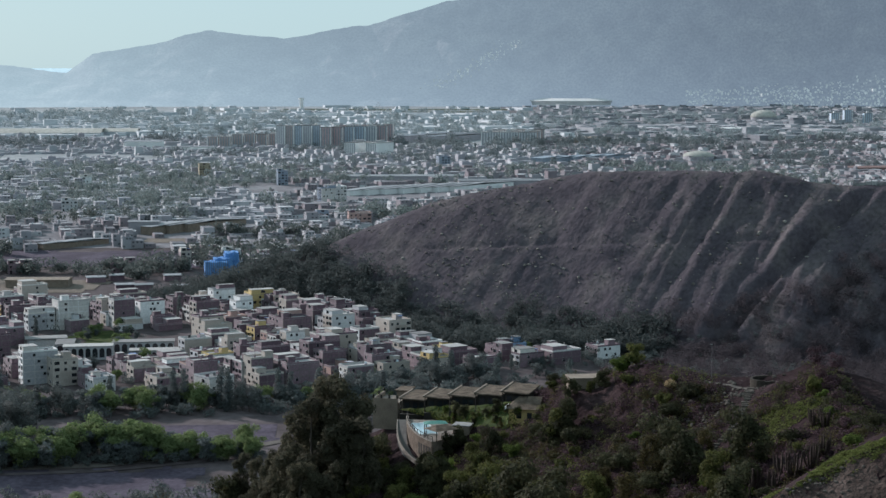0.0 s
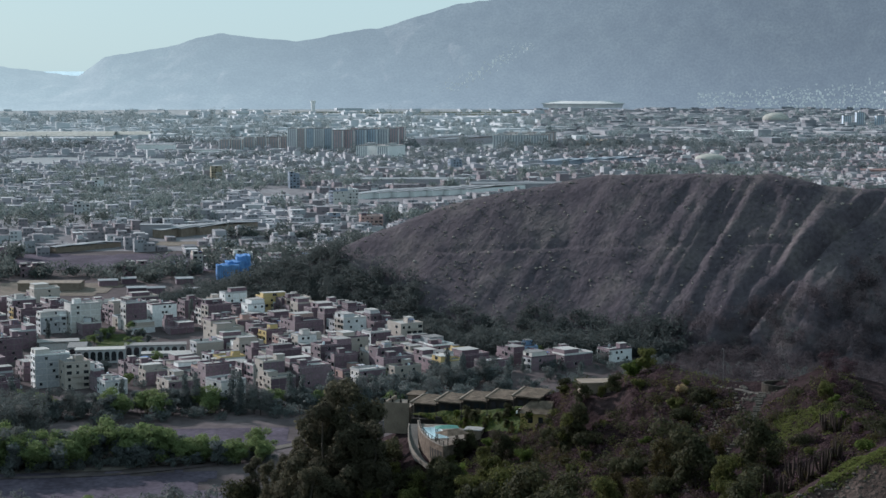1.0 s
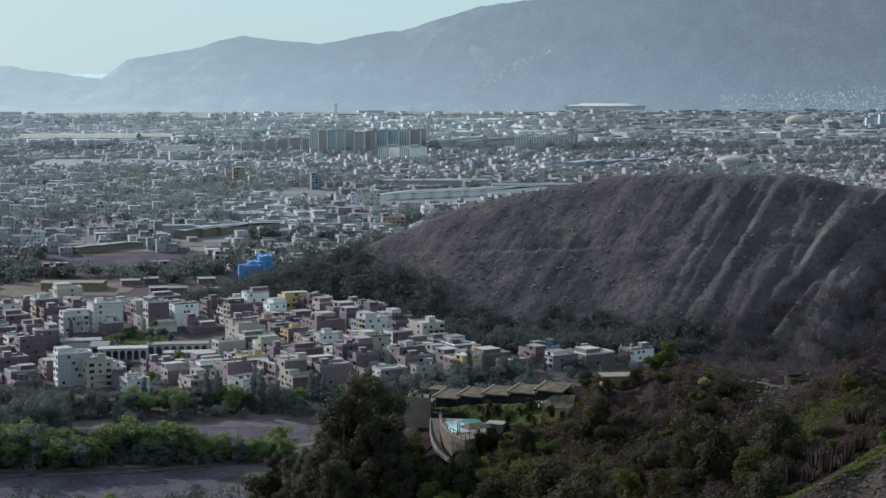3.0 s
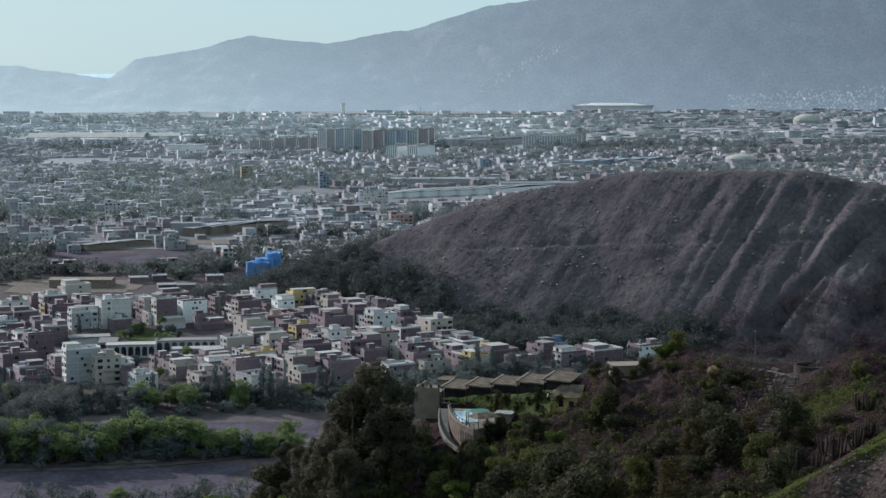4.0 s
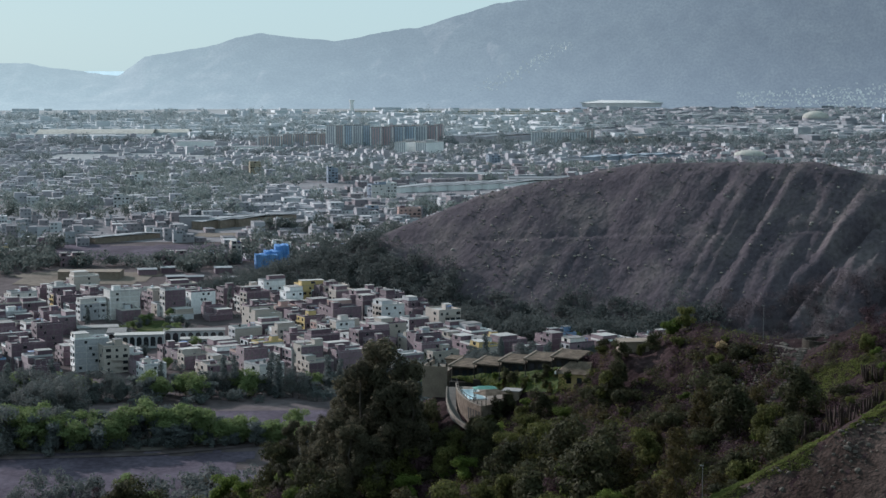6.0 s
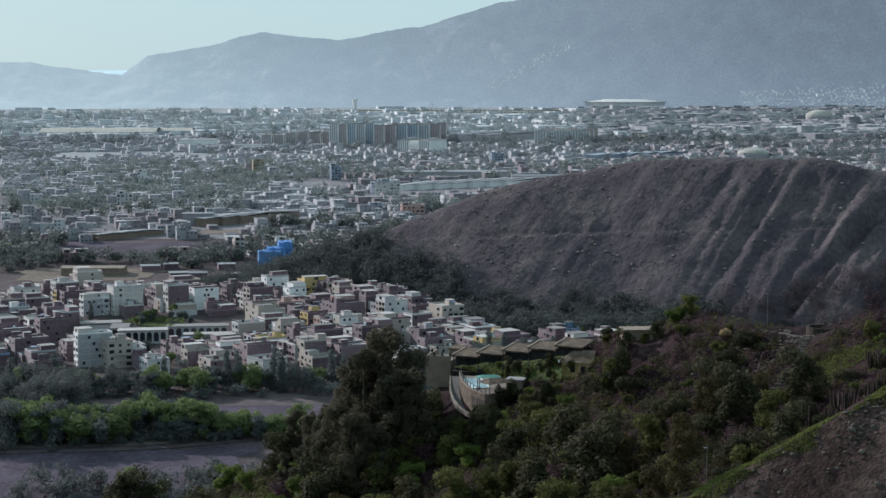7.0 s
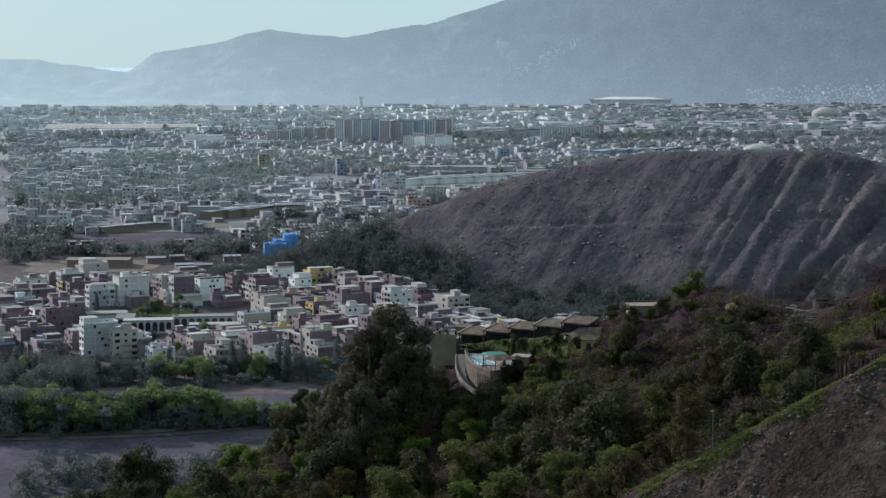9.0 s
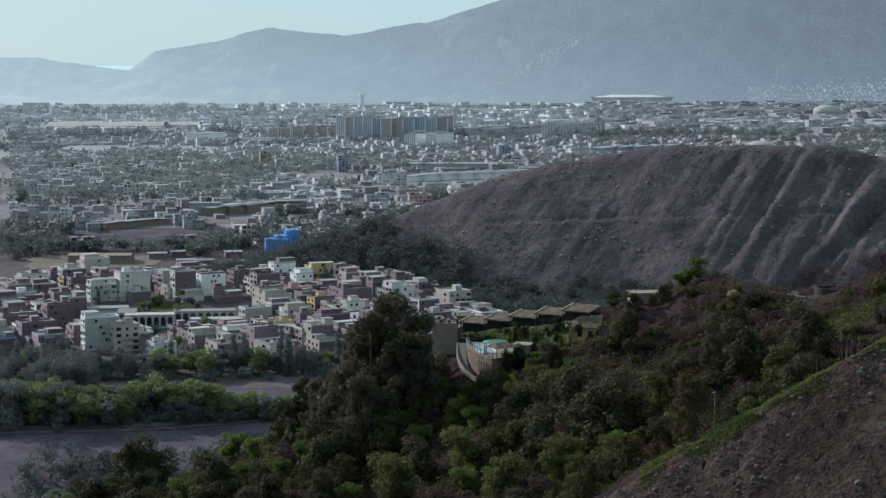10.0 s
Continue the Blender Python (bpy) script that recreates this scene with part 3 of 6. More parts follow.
# shrubs and trees of the near hillside
SHRUBS = [
    make_tree("shrub", "dense dark green shrub on the hillside", 2.6, 2.2, 1500, 0.15, L_GREEN, 1, "shrub", "hillside shrubs"),
    make_tree("shrub", "olive-green dusty shrub on the hillside", 2.2, 2.0, 1300, 0.14, L_OLIVE, 2, "shrub", "hillside shrubs"),
    make_tree("shrub", "dry brown leafless shrub on the hillside", 1.9, 1.9, 1100, 0.11, L_BROWN, 3, "shrub", "dry shrubs"),
    make_tree("shrub", "very dark thick shrub on the hillside", 2.8, 2.4, 1500, 0.16, L_DARK, 4, "shrub", "hillside shrubs"),
    make_tree("shrub", "bright green rounded shrub on the hillside", 2.3, 1.9, 1300, 0.14, L_BRIGHT, 5, "shrub", "green shrubs"),
]
TREES = [
    make_tree("tree", "leafy green tree with a rounded crown", 6.5, 3.4, 3600, 0.2, L_GREEN, 11, "round", "hillside trees"),
    make_tree("tree", "dark green tree with a dense crown", 7.5, 3.6, 3600, 0.21, L_DARK, 12, "round", "hillside trees"),
    make_tree("tree", "fresh green pepper tree with a loose crown", 6.0, 3.2, 3300, 0.19, L_BRIGHT, 13, "round", "hillside trees"),
    make_tree("tree", "thin olive tree with a sparse upright crown", 7.0, 2.2, 1900, 0.16, L_OLIVE, 14, "tall", "slender trees"),
    make_tree("tree", "brownish half-dry tree with bare branches", 6.0, 2.6, 1700, 0.13, L_BROWN, 15, "round", "dry trees"),
]
EUCALYPTS = [
    make_tree("eucalyptus", "tall dark eucalyptus with drooping foliage", 22.0, 5.0, 11500, 0.25, L_GUM, 21, "tall", "eucalyptus stand"),
    make_tree("eucalyptus", "tall dark green eucalyptus with an uneven crown", 19.0, 4.6, 10500, 0.24, L_GUM, 22, "tall", "eucalyptus stand"),
]


def clear_of_lodge(x, y):
    if -16 < x < 17 and 296 < y < 338 and y > 303 - 0.9 * (x + 9):
        return False
    if -8.9 < x < 3.5 and 293.5 < y < 318:
        return False
    if 44 < x < 57 and 258 < y < 277:
        return False
    if 20 < x < 29 and 278 < y < 292:
        return False
    return True


def on_steps(x, y):
    return abs(x - np.interp(y, [215, 240, 268], [30, 39.5, 48.5])) < 1.35 and 236 < y < 270


def scatter(protos, weights, count, region, gap, low=0.8, high=1.3, tries=40):
    placed, n = [], 0
    for _ in range(count * tries):
        if n >= count:
            break
        x, y = rnd.uniform(region[0], region[1]), rnd.uniform(region[2], region[3])
        if not region[4](x, y) or any((x - a) ** 2 + (y - b) ** 2 < gap * gap for a, b in placed):
            continue
        placed.append((x, y))
        plant(rnd.choices(protos, weights)[0], x, y, rnd.uniform(low, high), sink=0.15)
        n += 1


def on_meadow(x, y):
    return ((x - 50) / 3.6) ** 2 + ((y - 243) / 5.5) ** 2 < 1


def hill_ok(x, y):
    return y > 188.5 and clear_of_lodge(x, y) and not on_steps(x, y) and not on_meadow(x, y) and near_hill_h(x, y) > valley_h(x, y) + 1 and y < 322 - 0.95 * np.clip(x, -14, 60) + (30 if x < -14 else 0)


def near_crest(x, y):
    """The stony, nearly bare ground just below the crest."""
    return x > 21 and y > 308 - 0.95 * x + 6 * float(vnoise(x / 4, y / 4, 31))


# the stand of eucalyptus below the lodge
for x, y, s, k in ((-20, 292, 1.08, 0), (-16.5, 294.5, 1.1, 0), (-13.2, 292, 1.16, 1), (-22, 297, 1.0, 1), (-14.5, 287.5, 0.85, 1), (-25.5, 301, 0.76, 0), (-29, 309, 0.6, 1), (-19, 303, 1.1, 1), (-11.5, 287, 0.8, 0), (-24, 287, 0.82, 1), (-27.5, 290, 0.55, 0), (-21, 281, 0.66, 0), (-17, 281, 0.6, 1), (-32, 297, 0.48, 1), (-36, 303, 0.4, 0)):
    plant(EUCALYPTS[k], x - 2.4, y, s)
for x, y, s, k in ((-38, 320, 0.5, 0), (-34, 312, 0.52, 1), (-30, 300, 0.5, 1)):
    plant(EUCALYPTS[k], x, y, s)
plant(TREES[3], 20.3, 188.3, 1.15)
scatter(TREES, (4, 3.2, 4, 0.7, 1.4), 135, (-95, 14, 225, 335, lambda x, y: hill_ok(x, y) and x < 16 - (y - 225) * 0.2 and not (-13 < x and y > 270)), 3.4, 0.7, 1.3)
# trees below the pool terrace and beside the drive
for x, y, s, k in ((-9, 290, 0.6, 1), (-6, 286.5, 0.7, 0), (-3, 284.5, 0.6, 1), (1.2, 287, 0.55, 2), (4.5, 288.5, 0.55, 0), (-11.6, 296.5, 0.75, 4), (-13.2, 302, 0.9, 1), (8.5, 285, 0.6, 1), (-8.5, 279.5, 0.8, 0), (-1, 278.5, 0.8, 1), (6, 278, 0.75, 0), (11.5, 280, 0.65, 2), (-12, 285, 0.8, 4), (-4.5, 274, 0.85, 2), (3, 272.5, 0.8, 0)):
    plant(TREES[k], x, y, s)
scatter(TREES, (2, 2, 0.6, 3, 2), 30, (8, 44, 212, 250, lambda x, y: hill_ok(x, y)), 4.5, 0.55, 0.95)
scatter(SHRUBS, (3, 2, 3.4, 3, 1.1), 285, (-60, 60, 209, 320, lambda x, y: hill_ok(x, y) and not near_crest(x, y) and not (-13 < x < 14 and y > 284)), 2.1, 0.6, 1.35)
scatter([SHRUBS[2], SHRUBS[2], SHRUBS[1]], (3, 2, 1), 30, (32, 50, 190, 226, hill_ok), 1.5, 0.4, 0.9)
scatter(SHRUBS, (3, 3, 2, 3, 1), 46, (-8, 40, 189, 212, hill_ok), 1.6, 0.5, 1.0)
scatter(TREES, (1, 1, 0.3, 4, 1), 7, (8, 32, 190, 214, hill_ok), 3.5, 0.6, 0.9)
# trees along the crest
for x, y, s, k in ((18.7, 277.8, 0.86, 0), (20.2, 276.6, 0.72, 1), (17.4, 276.6, 0.5, 1), (29.8, 285.5, 0.55, 2), (31.2, 285, 0.5, 2), (32.5, 285, 0.55, 0), (21.5, 284, 0.4, 1), (24.5, 283.5, 0.32, 0), (27.0, 284.5, 0.4, 1), (58, 262, 0.75, 4), (61, 264, 0.7, 4), (56.5, 252, 0.6, 4)):
    plant(TREES[k], x, y, s)


# low scrub between the shrubs: too many to count
def ground_cover(name, label, count, region, material, leaf, height, seed, ok, patch=14.0, cut=0.45):
    r = np.random.RandomState(seed)
    x, y = r.uniform(region[0], region[1], count * 4), r.uniform(region[2], region[3], count * 4)
    keep = (fbm(x / patch, y / patch, 3, seed) > cut) & np.array([ok(a, b) for a, b in zip(x, y)])
    x, y = x[keep][:count], y[keep][:count]
    z = near_hill_h(x, y)
    n = len(x)
    k = 5
    px = np.repeat(x, k) + r.normal(size=n * k) * height * 0.7
    py = np.repeat(y, k) + r.normal(size=n * k) * height * 0.7
    pz = near_hill_h(px, py) + r.uniform(0.0, height, n * k)
    s = leaf * r.uniform(0.6, 1.5, n * k)
    a = r.uniform(0, math.tau, n * k)
    t = np.stack([np.cos(a), np.sin(a), r.uniform(-0.3, 0.8, n * k)], -1) * s[:, None]
    b = np.stack([-np.sin(a), np.cos(a), r.uniform(-0.2, 0.7, n * k)], -1) * s[:, None] * 0.55
    p = np.stack([px, py, pz], -1)
    v = np.stack([p - t - b, p - t + b, p + t], 1).reshape(-1, 3)
    ob = new(name, mesh_of(name, v.tolist(), np.arange(len(v)).reshape(-1, 3).tolist(), material))
    return tagged(ob, label, "undergrowth", kind="stuff")


ground_cover("undergrowth", "low dark olive scrub covering the hillside", 9500, (-75, 62, 187, 330), L_OLIVE, 0.19, 0.6, 61, lambda x, y: hill_ok(x, y), 12, 0.40)
ground_cover("undergrowth", "dry brown twigs and weeds on the hillside", 11000, (-75, 62, 187, 330), L_BROWN, 0.16, 0.5, 62, lambda x, y: hill_ok(x, y), 9, 0.42)
ground_cover("undergrowth", "dark green creeping plants on the hillside", 8500, (-75, 62, 187, 330), L_GREEN, 0.19, 0.6, 63, lambda x, y: hill_ok(x, y), 10, 0.44)


def mounds(name, label, count, region, material, leaf, seed, ok, low=0.7, high=1.7, n=110):
    """Rounded low bushes grown together over the slope: too many to count."""
    r = np.random.RandomState(seed)
    c = []
    while len(c) < count:
        x, y = r.uniform(region[0], region[1]), r.uniform(region[2], region[3])
        if ok(x, y):
            s = r.uniform(low, high)
            c.append((x, y, float(near_hill_h(x, y)) + 0.35 * s, s, r.uniform(0.6, 1.0)))
    return tagged(new(name, leaf_mesh(name, c, count * n, leaf, material, seed)), label, "bushes", kind="stuff")


mounds("bushes", "dark green bushes grown together on the slope", 620, (-75, 34, 212, 332), L_DARK, 0.15, 65, lambda x, y: hill_ok(x, y) and x < 34 - (y - 212) * 0.1)
mounds("bushes", "olive and yellowish bushes on the slope", 430, (-60, 56, 212, 325), L_OLIVE, 0.14, 66, lambda x, y: hill_ok(x, y) and not near_crest(x, y), 0.5, 1.4)
mounds("bushes", "mid-green bushes on the slope", 430, (-75, 30, 212, 332), L_GREEN, 0.15, 67, hill_ok, 0.6, 1.6)
mounds("bushes", "dry brown bushes on the slope", 950, (-30, 62, 209, 322), L_BROWN, 0.12, 68, lambda x, y: hill_ok(x, y) and (not near_crest(x, y) or vnoise(x / 2, y / 2, 5) > 0.62), 0.4, 1.4)
mounds("bushes", "dark bushes below the crest", 420, (4, 62, 225, 300), L_DARK, 0.13, 70, lambda x, y: hill_ok(x, y) and not near_crest(x, y), 0.5, 1.3)
mounds("bushes", "dark thicket on the lower slope", 420, (-150, -30, 300, 418), L_GREEN, 0.26, 69, lambda x, y: near_hill_h(x, y) > valley_h(x, y) + 1, 1.2, 2.8)


def strip_ok(x, y):
    return abs(y - 184.0) < 2.2 + 0.7 * math.sin(x * 0.6) and 15 < x < 56


def patch_ok(x, y):
    return ((x - 50) / 5.5) ** 2 + ((y - 243) / 8) ** 2 < 1 or ((x - 35) / 4) ** 2 + ((y - 262) / 6) ** 2 < 1


ground_cover("grass", "bright green grass along the edge of the stony slope", 5600, (14, 57, 180, 188), L_TURF, 0.12, 0.2, 71, strip_ok, 3.0, 0.43)
ground_cover("grass", "green grassy patch on the hillside", 5000, (28, 58, 222, 270), L_TURF, 0.13, 0.25, 72, patch_ok, 5, 0.42)
ground_cover("weeds", "dry brown weeds on the stony slope", 2600, (10, 60, 150, 182), L_BROWN, 0.10, 0.22, 73, lambda x, y: True, 4, 0.52)


# ---- stones ----
def rock_mesh(name, size, seed, squash=0.7):
    q = random.Random(seed)
    bm = bmesh.new()
    bmesh.ops.create_icosphere(bm, subdivisions=1, radius=size)
    for v in bm.verts:
        v.co *= q.uniform(0.7, 1.2)
        v.co.z *= squash
    me = bpy.data.meshes.new(name)
    bm.to_mesh(me)
    bm.free()
    me.materials.append(M_GREYROCK)
    return me


_rocks = [rock_mesh("boulder", 1.0, 80 + k, 0.6 + 0.08 * k) for k in range(5)]


def rubble(name, label, spots, seed, material=M_ROCK):
    """Loose stones joined into one mesh; spots: x, y, z, size."""
    r = np.random.RandomState(seed)
    shapes = [(np.array([v.co[:] for v in m.vertices]), [tuple(p.vertices) for p in m.polygons]) for m in _rocks]
    vs, fs, n = [], [], 0
    for x, y, z, s in spots:
        pv, pf = shapes[r.randint(len(shapes))]
        a = r.uniform(0, math.tau)
        c, d = math.cos(a), math.sin(a)
        q = pv * s * r.uniform(0.7, 1.3, 3)
        q = np.stack([q[:, 0] * c - q[:, 1] * d + x, q[:, 0] * d + q[:, 1] * c + y, q[:, 2] + z], -1)
        vs += q.tolist()
        fs += [tuple(k + n for k in f) for f in pf]
        n += len(q)
    return tagged(new(name, mesh_of(name, vs, fs, material)), label, "stones", kind="stuff")


_spots = []
while len(_spots) < 5200:
    x, y = rnd.uniform(8, 62), rnd.uniform(150, 183)
    if fbm(x / 7, y / 7, 3, 17) > 0.38 + rnd.uniform(0, 0.25):
        _spots.append((x, y, float(near_hill_h(x, y)) + 0.04, 0.05 + 0.3 * rnd.random() ** 4))
rubble("rubble", "scattered grey stones on the bare slope", _spots, 1, M_GREYROCK)
_spots = []
while len(_spots) < 3000:
    x, y = rnd.uniform(-150, 330), rnd.uniform(800, 955)
    z, yc = crest_far(x)
    if y < yc + 4 and far_hill_h(x, y) > valley_h(x, y) + 2 and rnd.random() < (1.0 if x < 60 else 0.35):
        _spots.append((x, y, float(far_hill_h(x, y)) + 0.1, 0.16 + 0.9 * rnd.random() ** 6))
rubble("rubble", "pale boulders strewn over the dark hill", _spots, 2, M_PALEROCK)
_spots = [(x, y, float(near_hill_h(x, y)), 0.1 + 0.45 * rnd.random() ** 3) for x, y in ((rnd.gauss(41, 5), rnd.gauss(263, 4.5)) for _ in range(520))]
rubble("rubble", "grey stones below the lookout", _spots, 3, M_GREYROCK)
for k in range(46):
    b = new("boulder", _rocks[k % 5])
    x, y = (rnd.uniform(12, 60), rnd.uniform(158, 182)) if k < 30 else (rnd.gauss(41, 6), rnd.gauss(265, 4))
    s = rnd.uniform(0.22, 0.55)
    b.matrix_world = pose(x, y, float(near_hill_h(x, y)) + 0.1 * s, rnd.uniform(-20, 20), rnd.uniform(-20, 20), rnd.uniform(0, 360)) @ Matrix.Diagonal((s, s * rnd.uniform(0.7, 1.3), s, 1))
    tagged(b, "angular grey boulder lying on the slope", "boulder", "boulders")


# ---- the lodge on the crest ----
def bungalow(k):
    x, y, z = -8.0 + 4.65 * k, 321 - 5.0 * k, 87.3 + 1.25 * k
    ob = thing("bungalow", "dark timber bungalow with a low thatched roof", "bungalow", "row of bungalows", at=pose(x, y, z - 3.0, 0, 0, -18))
    w, d = 5.0, 7.6
    bm = bmesh.new()
    box(bm, 0.25, w - 0.25, 0.5, d - 0.4, -2.5, 2.75)
    part("wall", bm, ob, "", None, M_DARKWOOD)
    bm = bmesh.new()
    # a thin slab of thatch, low at the front, with a ridge board along its side
    vs = [bm.verts.new(p) for p in ((-0.15, -0.5, 2.75), (w, -0.5, 2.62), (w, d, 2.85), (-0.15, d, 3.0), (-0.15, -0.5, 3.0), (w, -0.5, 2.87), (w, d, 3.1), (-0.15, d, 3.25))]
    for q in ((3, 2, 1, 0), (4, 5, 6, 7), (0, 1, 5, 4), (1, 2, 6, 5), (2, 3, 7, 6), (3, 0, 4, 7)):
        bm.faces.new([vs[i] for i in q])
    bmesh.ops.subdivide_edges(bm, edges=bm.edges[:], cuts=7, use_grid_fill=True)
    for v in bm.verts:
        v.co.z += (float(vnoise(v.co.x * 1.3 + k * 9, v.co.y * 1.3, 3)) - 0.5) * 0.16
    roof = part("roof", bm, ob, "weathered brown thatch", None, M_THATCH)
    bm = bmesh.new()
    box(bm, -0.3, 0.02, -0.55, d + 0.05, 3.02, 3.16)
    part("barge_board", bm, roof, "pale edge board", pose(0, 0, 0, 1.7, 0, 0), M_STUCCO)
    for u in (0.7, 2.3, 3.6):
        bm = bmesh.new()
        box(bm, u, u + 0.9, 0.42, 0.5, 0.1, 2.1)
        part("window", bm, ob, "dark glass", None, M_GLASS)
    for u in (0.1, w - 0.3):
        bm = bmesh.new()
        tube(bm, (u, -0.3, -2.0), (u, -0.3, 2.7), 0.09, 0.08)
        part("post", bm, ob, "", None, M_DARKWOOD)
    bm = bmesh.new()
    box(bm, 0.1, w - 0.1, -0.9, 0.55, -2.2, 0.0)
    part("terrace", bm, ob, "", None, M_DARKWOOD)


for k in range(5):
    bungalow(k)

# the walled terrace at the end of the row
_t = thing("terrace_house", "beige walled terrace house at the end of the bungalows", "house", at=pose(-13.5, 325, 83.0, 0, 0, -14))
bm = bmesh.new()
box(bm, 0, 5.0, 0, 0.3, -2.5, 3.5)
box(bm, 0, 0.3, 0.3, 8, -2.5, 3.5)
box(bm, 4.7, 5.0, 0.3, 6, -2.5, 2.6)
part("wall", bm, _t, "", None, M_STUCCO)
bm = bmesh.new()
box(bm, 0.3, 4.7, 0.3, 8, 2.3, 2.6)
part("roof_deck", bm, _t, "pale floor tiles", None, M_STONE)
bm = bmesh.new()
box(bm, 3.4, 5.6, 5.0, 9.0, 2.0, 4.1)
part("upper_room", bm, _t, "ochre plaster", None, M_STUCCO)
bm = bmesh.new()
box(bm, 3.1, 6.0, 4.6, 9.4, 4.1, 4.3)
part("roof", bm, _t, "", None, M_THATCH)
for u, v in ((0.15, 0.15), (1.7, 0.15), (3.3, 0.15), (4.85, 0.15), (0.15, 4.0), (0.15, 7.8)):
    bm = bmesh.new()
    box(bm, u - 0.14, u + 0.14, v - 0.14, v + 0.14, 3.5, 4.15)
    part("pillar", bm, _t, "", None, M_DARKWOOD)
bm = bmesh.new()
box(bm, 0.1, 0.2, 0.3, 8.0, 3.95, 4.05)
part("handrail", bm, _t, "", None, M_DARKWOOD)


# pool terrace with its curved retaining wall
def curved(name, label, cat, pts, z0, z1, thick, material, parent=None, steps=24):
    """A wall along a smooth curve through a few corner points; z0 and z1: bottom and top at both ends."""
    def at(s):
        n = len(pts) - 1
        a, b, c = (Vector(p) for p in pts) if n == 2 else (Vector(pts[0]), Vector(pts[0]).lerp(Vector(pts[-1]), 0.5), Vector(pts[-1]))
        return a * (1 - s) ** 2 + b * 2 * s * (1 - s) + c * s * s
    bm = bmesh.new()
    rows = []
    for i in range(steps + 1):
        s = i / steps
        p, q = at(s), at(min(1, s + 0.01)) - at(max(0, s - 0.01))
        side = Vector((-q.y, q.x)).normalized() * thick / 2
        lo, hi = z0[0] + (z0[1] - z0[0]) * s, z1[0] + (z1[1] - z1[0]) * s
        rows.append([bm.verts.new((*(p + side), lo)), bm.verts.new((*(p - side), lo)), bm.verts.new((*(p - side), hi)), bm.verts.new((*(p + side), hi))])
    for a, b in zip(rows, rows[1:]):
        for i in range(4):
            bm.faces.new((a[i], a[(i + 1) % 4], b[(i + 1) % 4], b[i]))
    bm.faces.new(rows[0][::-1])
    bm.faces.new(rows[-1])
    if parent:
        return part(name, bm, parent, label, None, material)
    me = bpy.data.meshes.new(name)
    bm.to_mesh(me)
    bm.free()
    me.materials.append(material)
    return tagged(new(name, me), label, cat, kind="structure")


EDGE_A, EDGE_B, EDGE_C = (-6.6, 315), (-6.3, 300.5), (-1.8, 293.2)  # the bend of the terrace's outer edge


def edge(s):
    a, b, c = Vector(EDGE_A), Vector(EDGE_B), Vector(EDGE_C)
    return a * (1 - s) ** 2 + b * 2 * s * (1 - s) + c * s * s


_p = thing("pool_terrace", "raised pool terrace with a stone retaining wall", "terrace")
curved("retaining_wall", "brown rubble stone wall", "", (EDGE_A, EDGE_B, EDGE_C), (80.5, 78.0), (84.9, 84.7), 0.35, M_TERRACE, _p)
curved("side_wall", "brown rubble stone wall", "", ((-1.8, 293.2), (3.5, 299.6)), (78.0, 81.0), (84.7, 84.7), 0.3, M_TERRACE, _p)
curved("wall_cap", "pale stone capping", "", (EDGE_A, EDGE_B, EDGE_C), (84.9, 84.7), (85.0, 84.8), 0.5, M_STONE, _p)
bm = bmesh.new()
_rim = [(-6.4, 314), (-5.9, 307), (-5.0, 302), (-3.6, 297.4), (-1.9, 293.6), (3.3, 299.8), (3.6, 306), (0, 313)]
_lo, _hi = [bm.verts.new((x, y, 84.25)) for x, y in _rim], [bm.verts.new((x, y, 84.5)) for x, y in _rim]
bm.faces.new(_hi)
bm.faces.new(_lo[::-1])
for i in range(len(_rim)):
    j = (i + 1) % len(_rim)
    bm.faces.new((_lo[i], _lo[j], _hi[j], _hi[i]))
part("deck", bm, _p, "pale paving", None, M_STONE)
for i in range(12):
    q = edge(i / 11)
    bm = bmesh.new()
    z = 84.98 - 0.2 * i / 11
    tube(bm, (q.x, q.y, z), (q.x, q.y, z + 0.85), 0.06, 0.06)
    part("railing_post", bm, _p, "", None, M_DARKWOOD)
curved("handrail", "dark handrail", "", (EDGE_A, EDGE_B, EDGE_C), (85.78, 85.58), (85.86, 85.66), 0.08, M_DARKWOOD, _p)
for k in range(5):  # dark panels on the wall stand in for shaded openings below the terrace
    q, r = edge(0.70 + 0.06 * k), edge(0.735 + 0.06 * k)
    d = (r - q).normalized()
    out = Vector((d.y, -d.x)) * 0.19
    if out.x > 0:
        out = -out
    bm = bmesh.new()
    vs = [bm.verts.new((*(p + out * f), z)) for z in (81.6, 83.7) for p, f in ((q, 0.6), (r, 0.6), (r, 1.15), (q, 1.15))]
    for f in ((3, 2, 1, 0), (4, 5, 6, 7), (0, 1, 5, 4), (1, 2, 6, 5), (2, 3, 7, 6), (3, 0, 4, 7)):
        bm.faces.new([vs[n] for n in f])
    part("shutter", bm, _p, "dark panel for a shaded opening", None, M_DARKWOOD)
bm = bmesh.new()
box(bm, -1.5, 1.5, -1.4, 1.4, 0, 1.7)
part("side_room", bm, _p, "beige plaster", pose(3.6, 302.2, 84.2, 0, 0, -14), M_STUCCO)
bm = bmesh.new()
box(bm, -1.7, 1.7, -1.6, 1.6, 1.7, 1.9, 0, 0.05)
part("room_roof", bm, _p, "pale flat roof", pose(3.6, 302.2, 84.2, 0, 0, -14), M_ROOF)

_pool = thing("swimming_pool", "light blue swimming pool on the terrace", "pool", at=pose(-3.5, 305.4, 84.5, 0, 0, 11))
bm = bmesh.new()
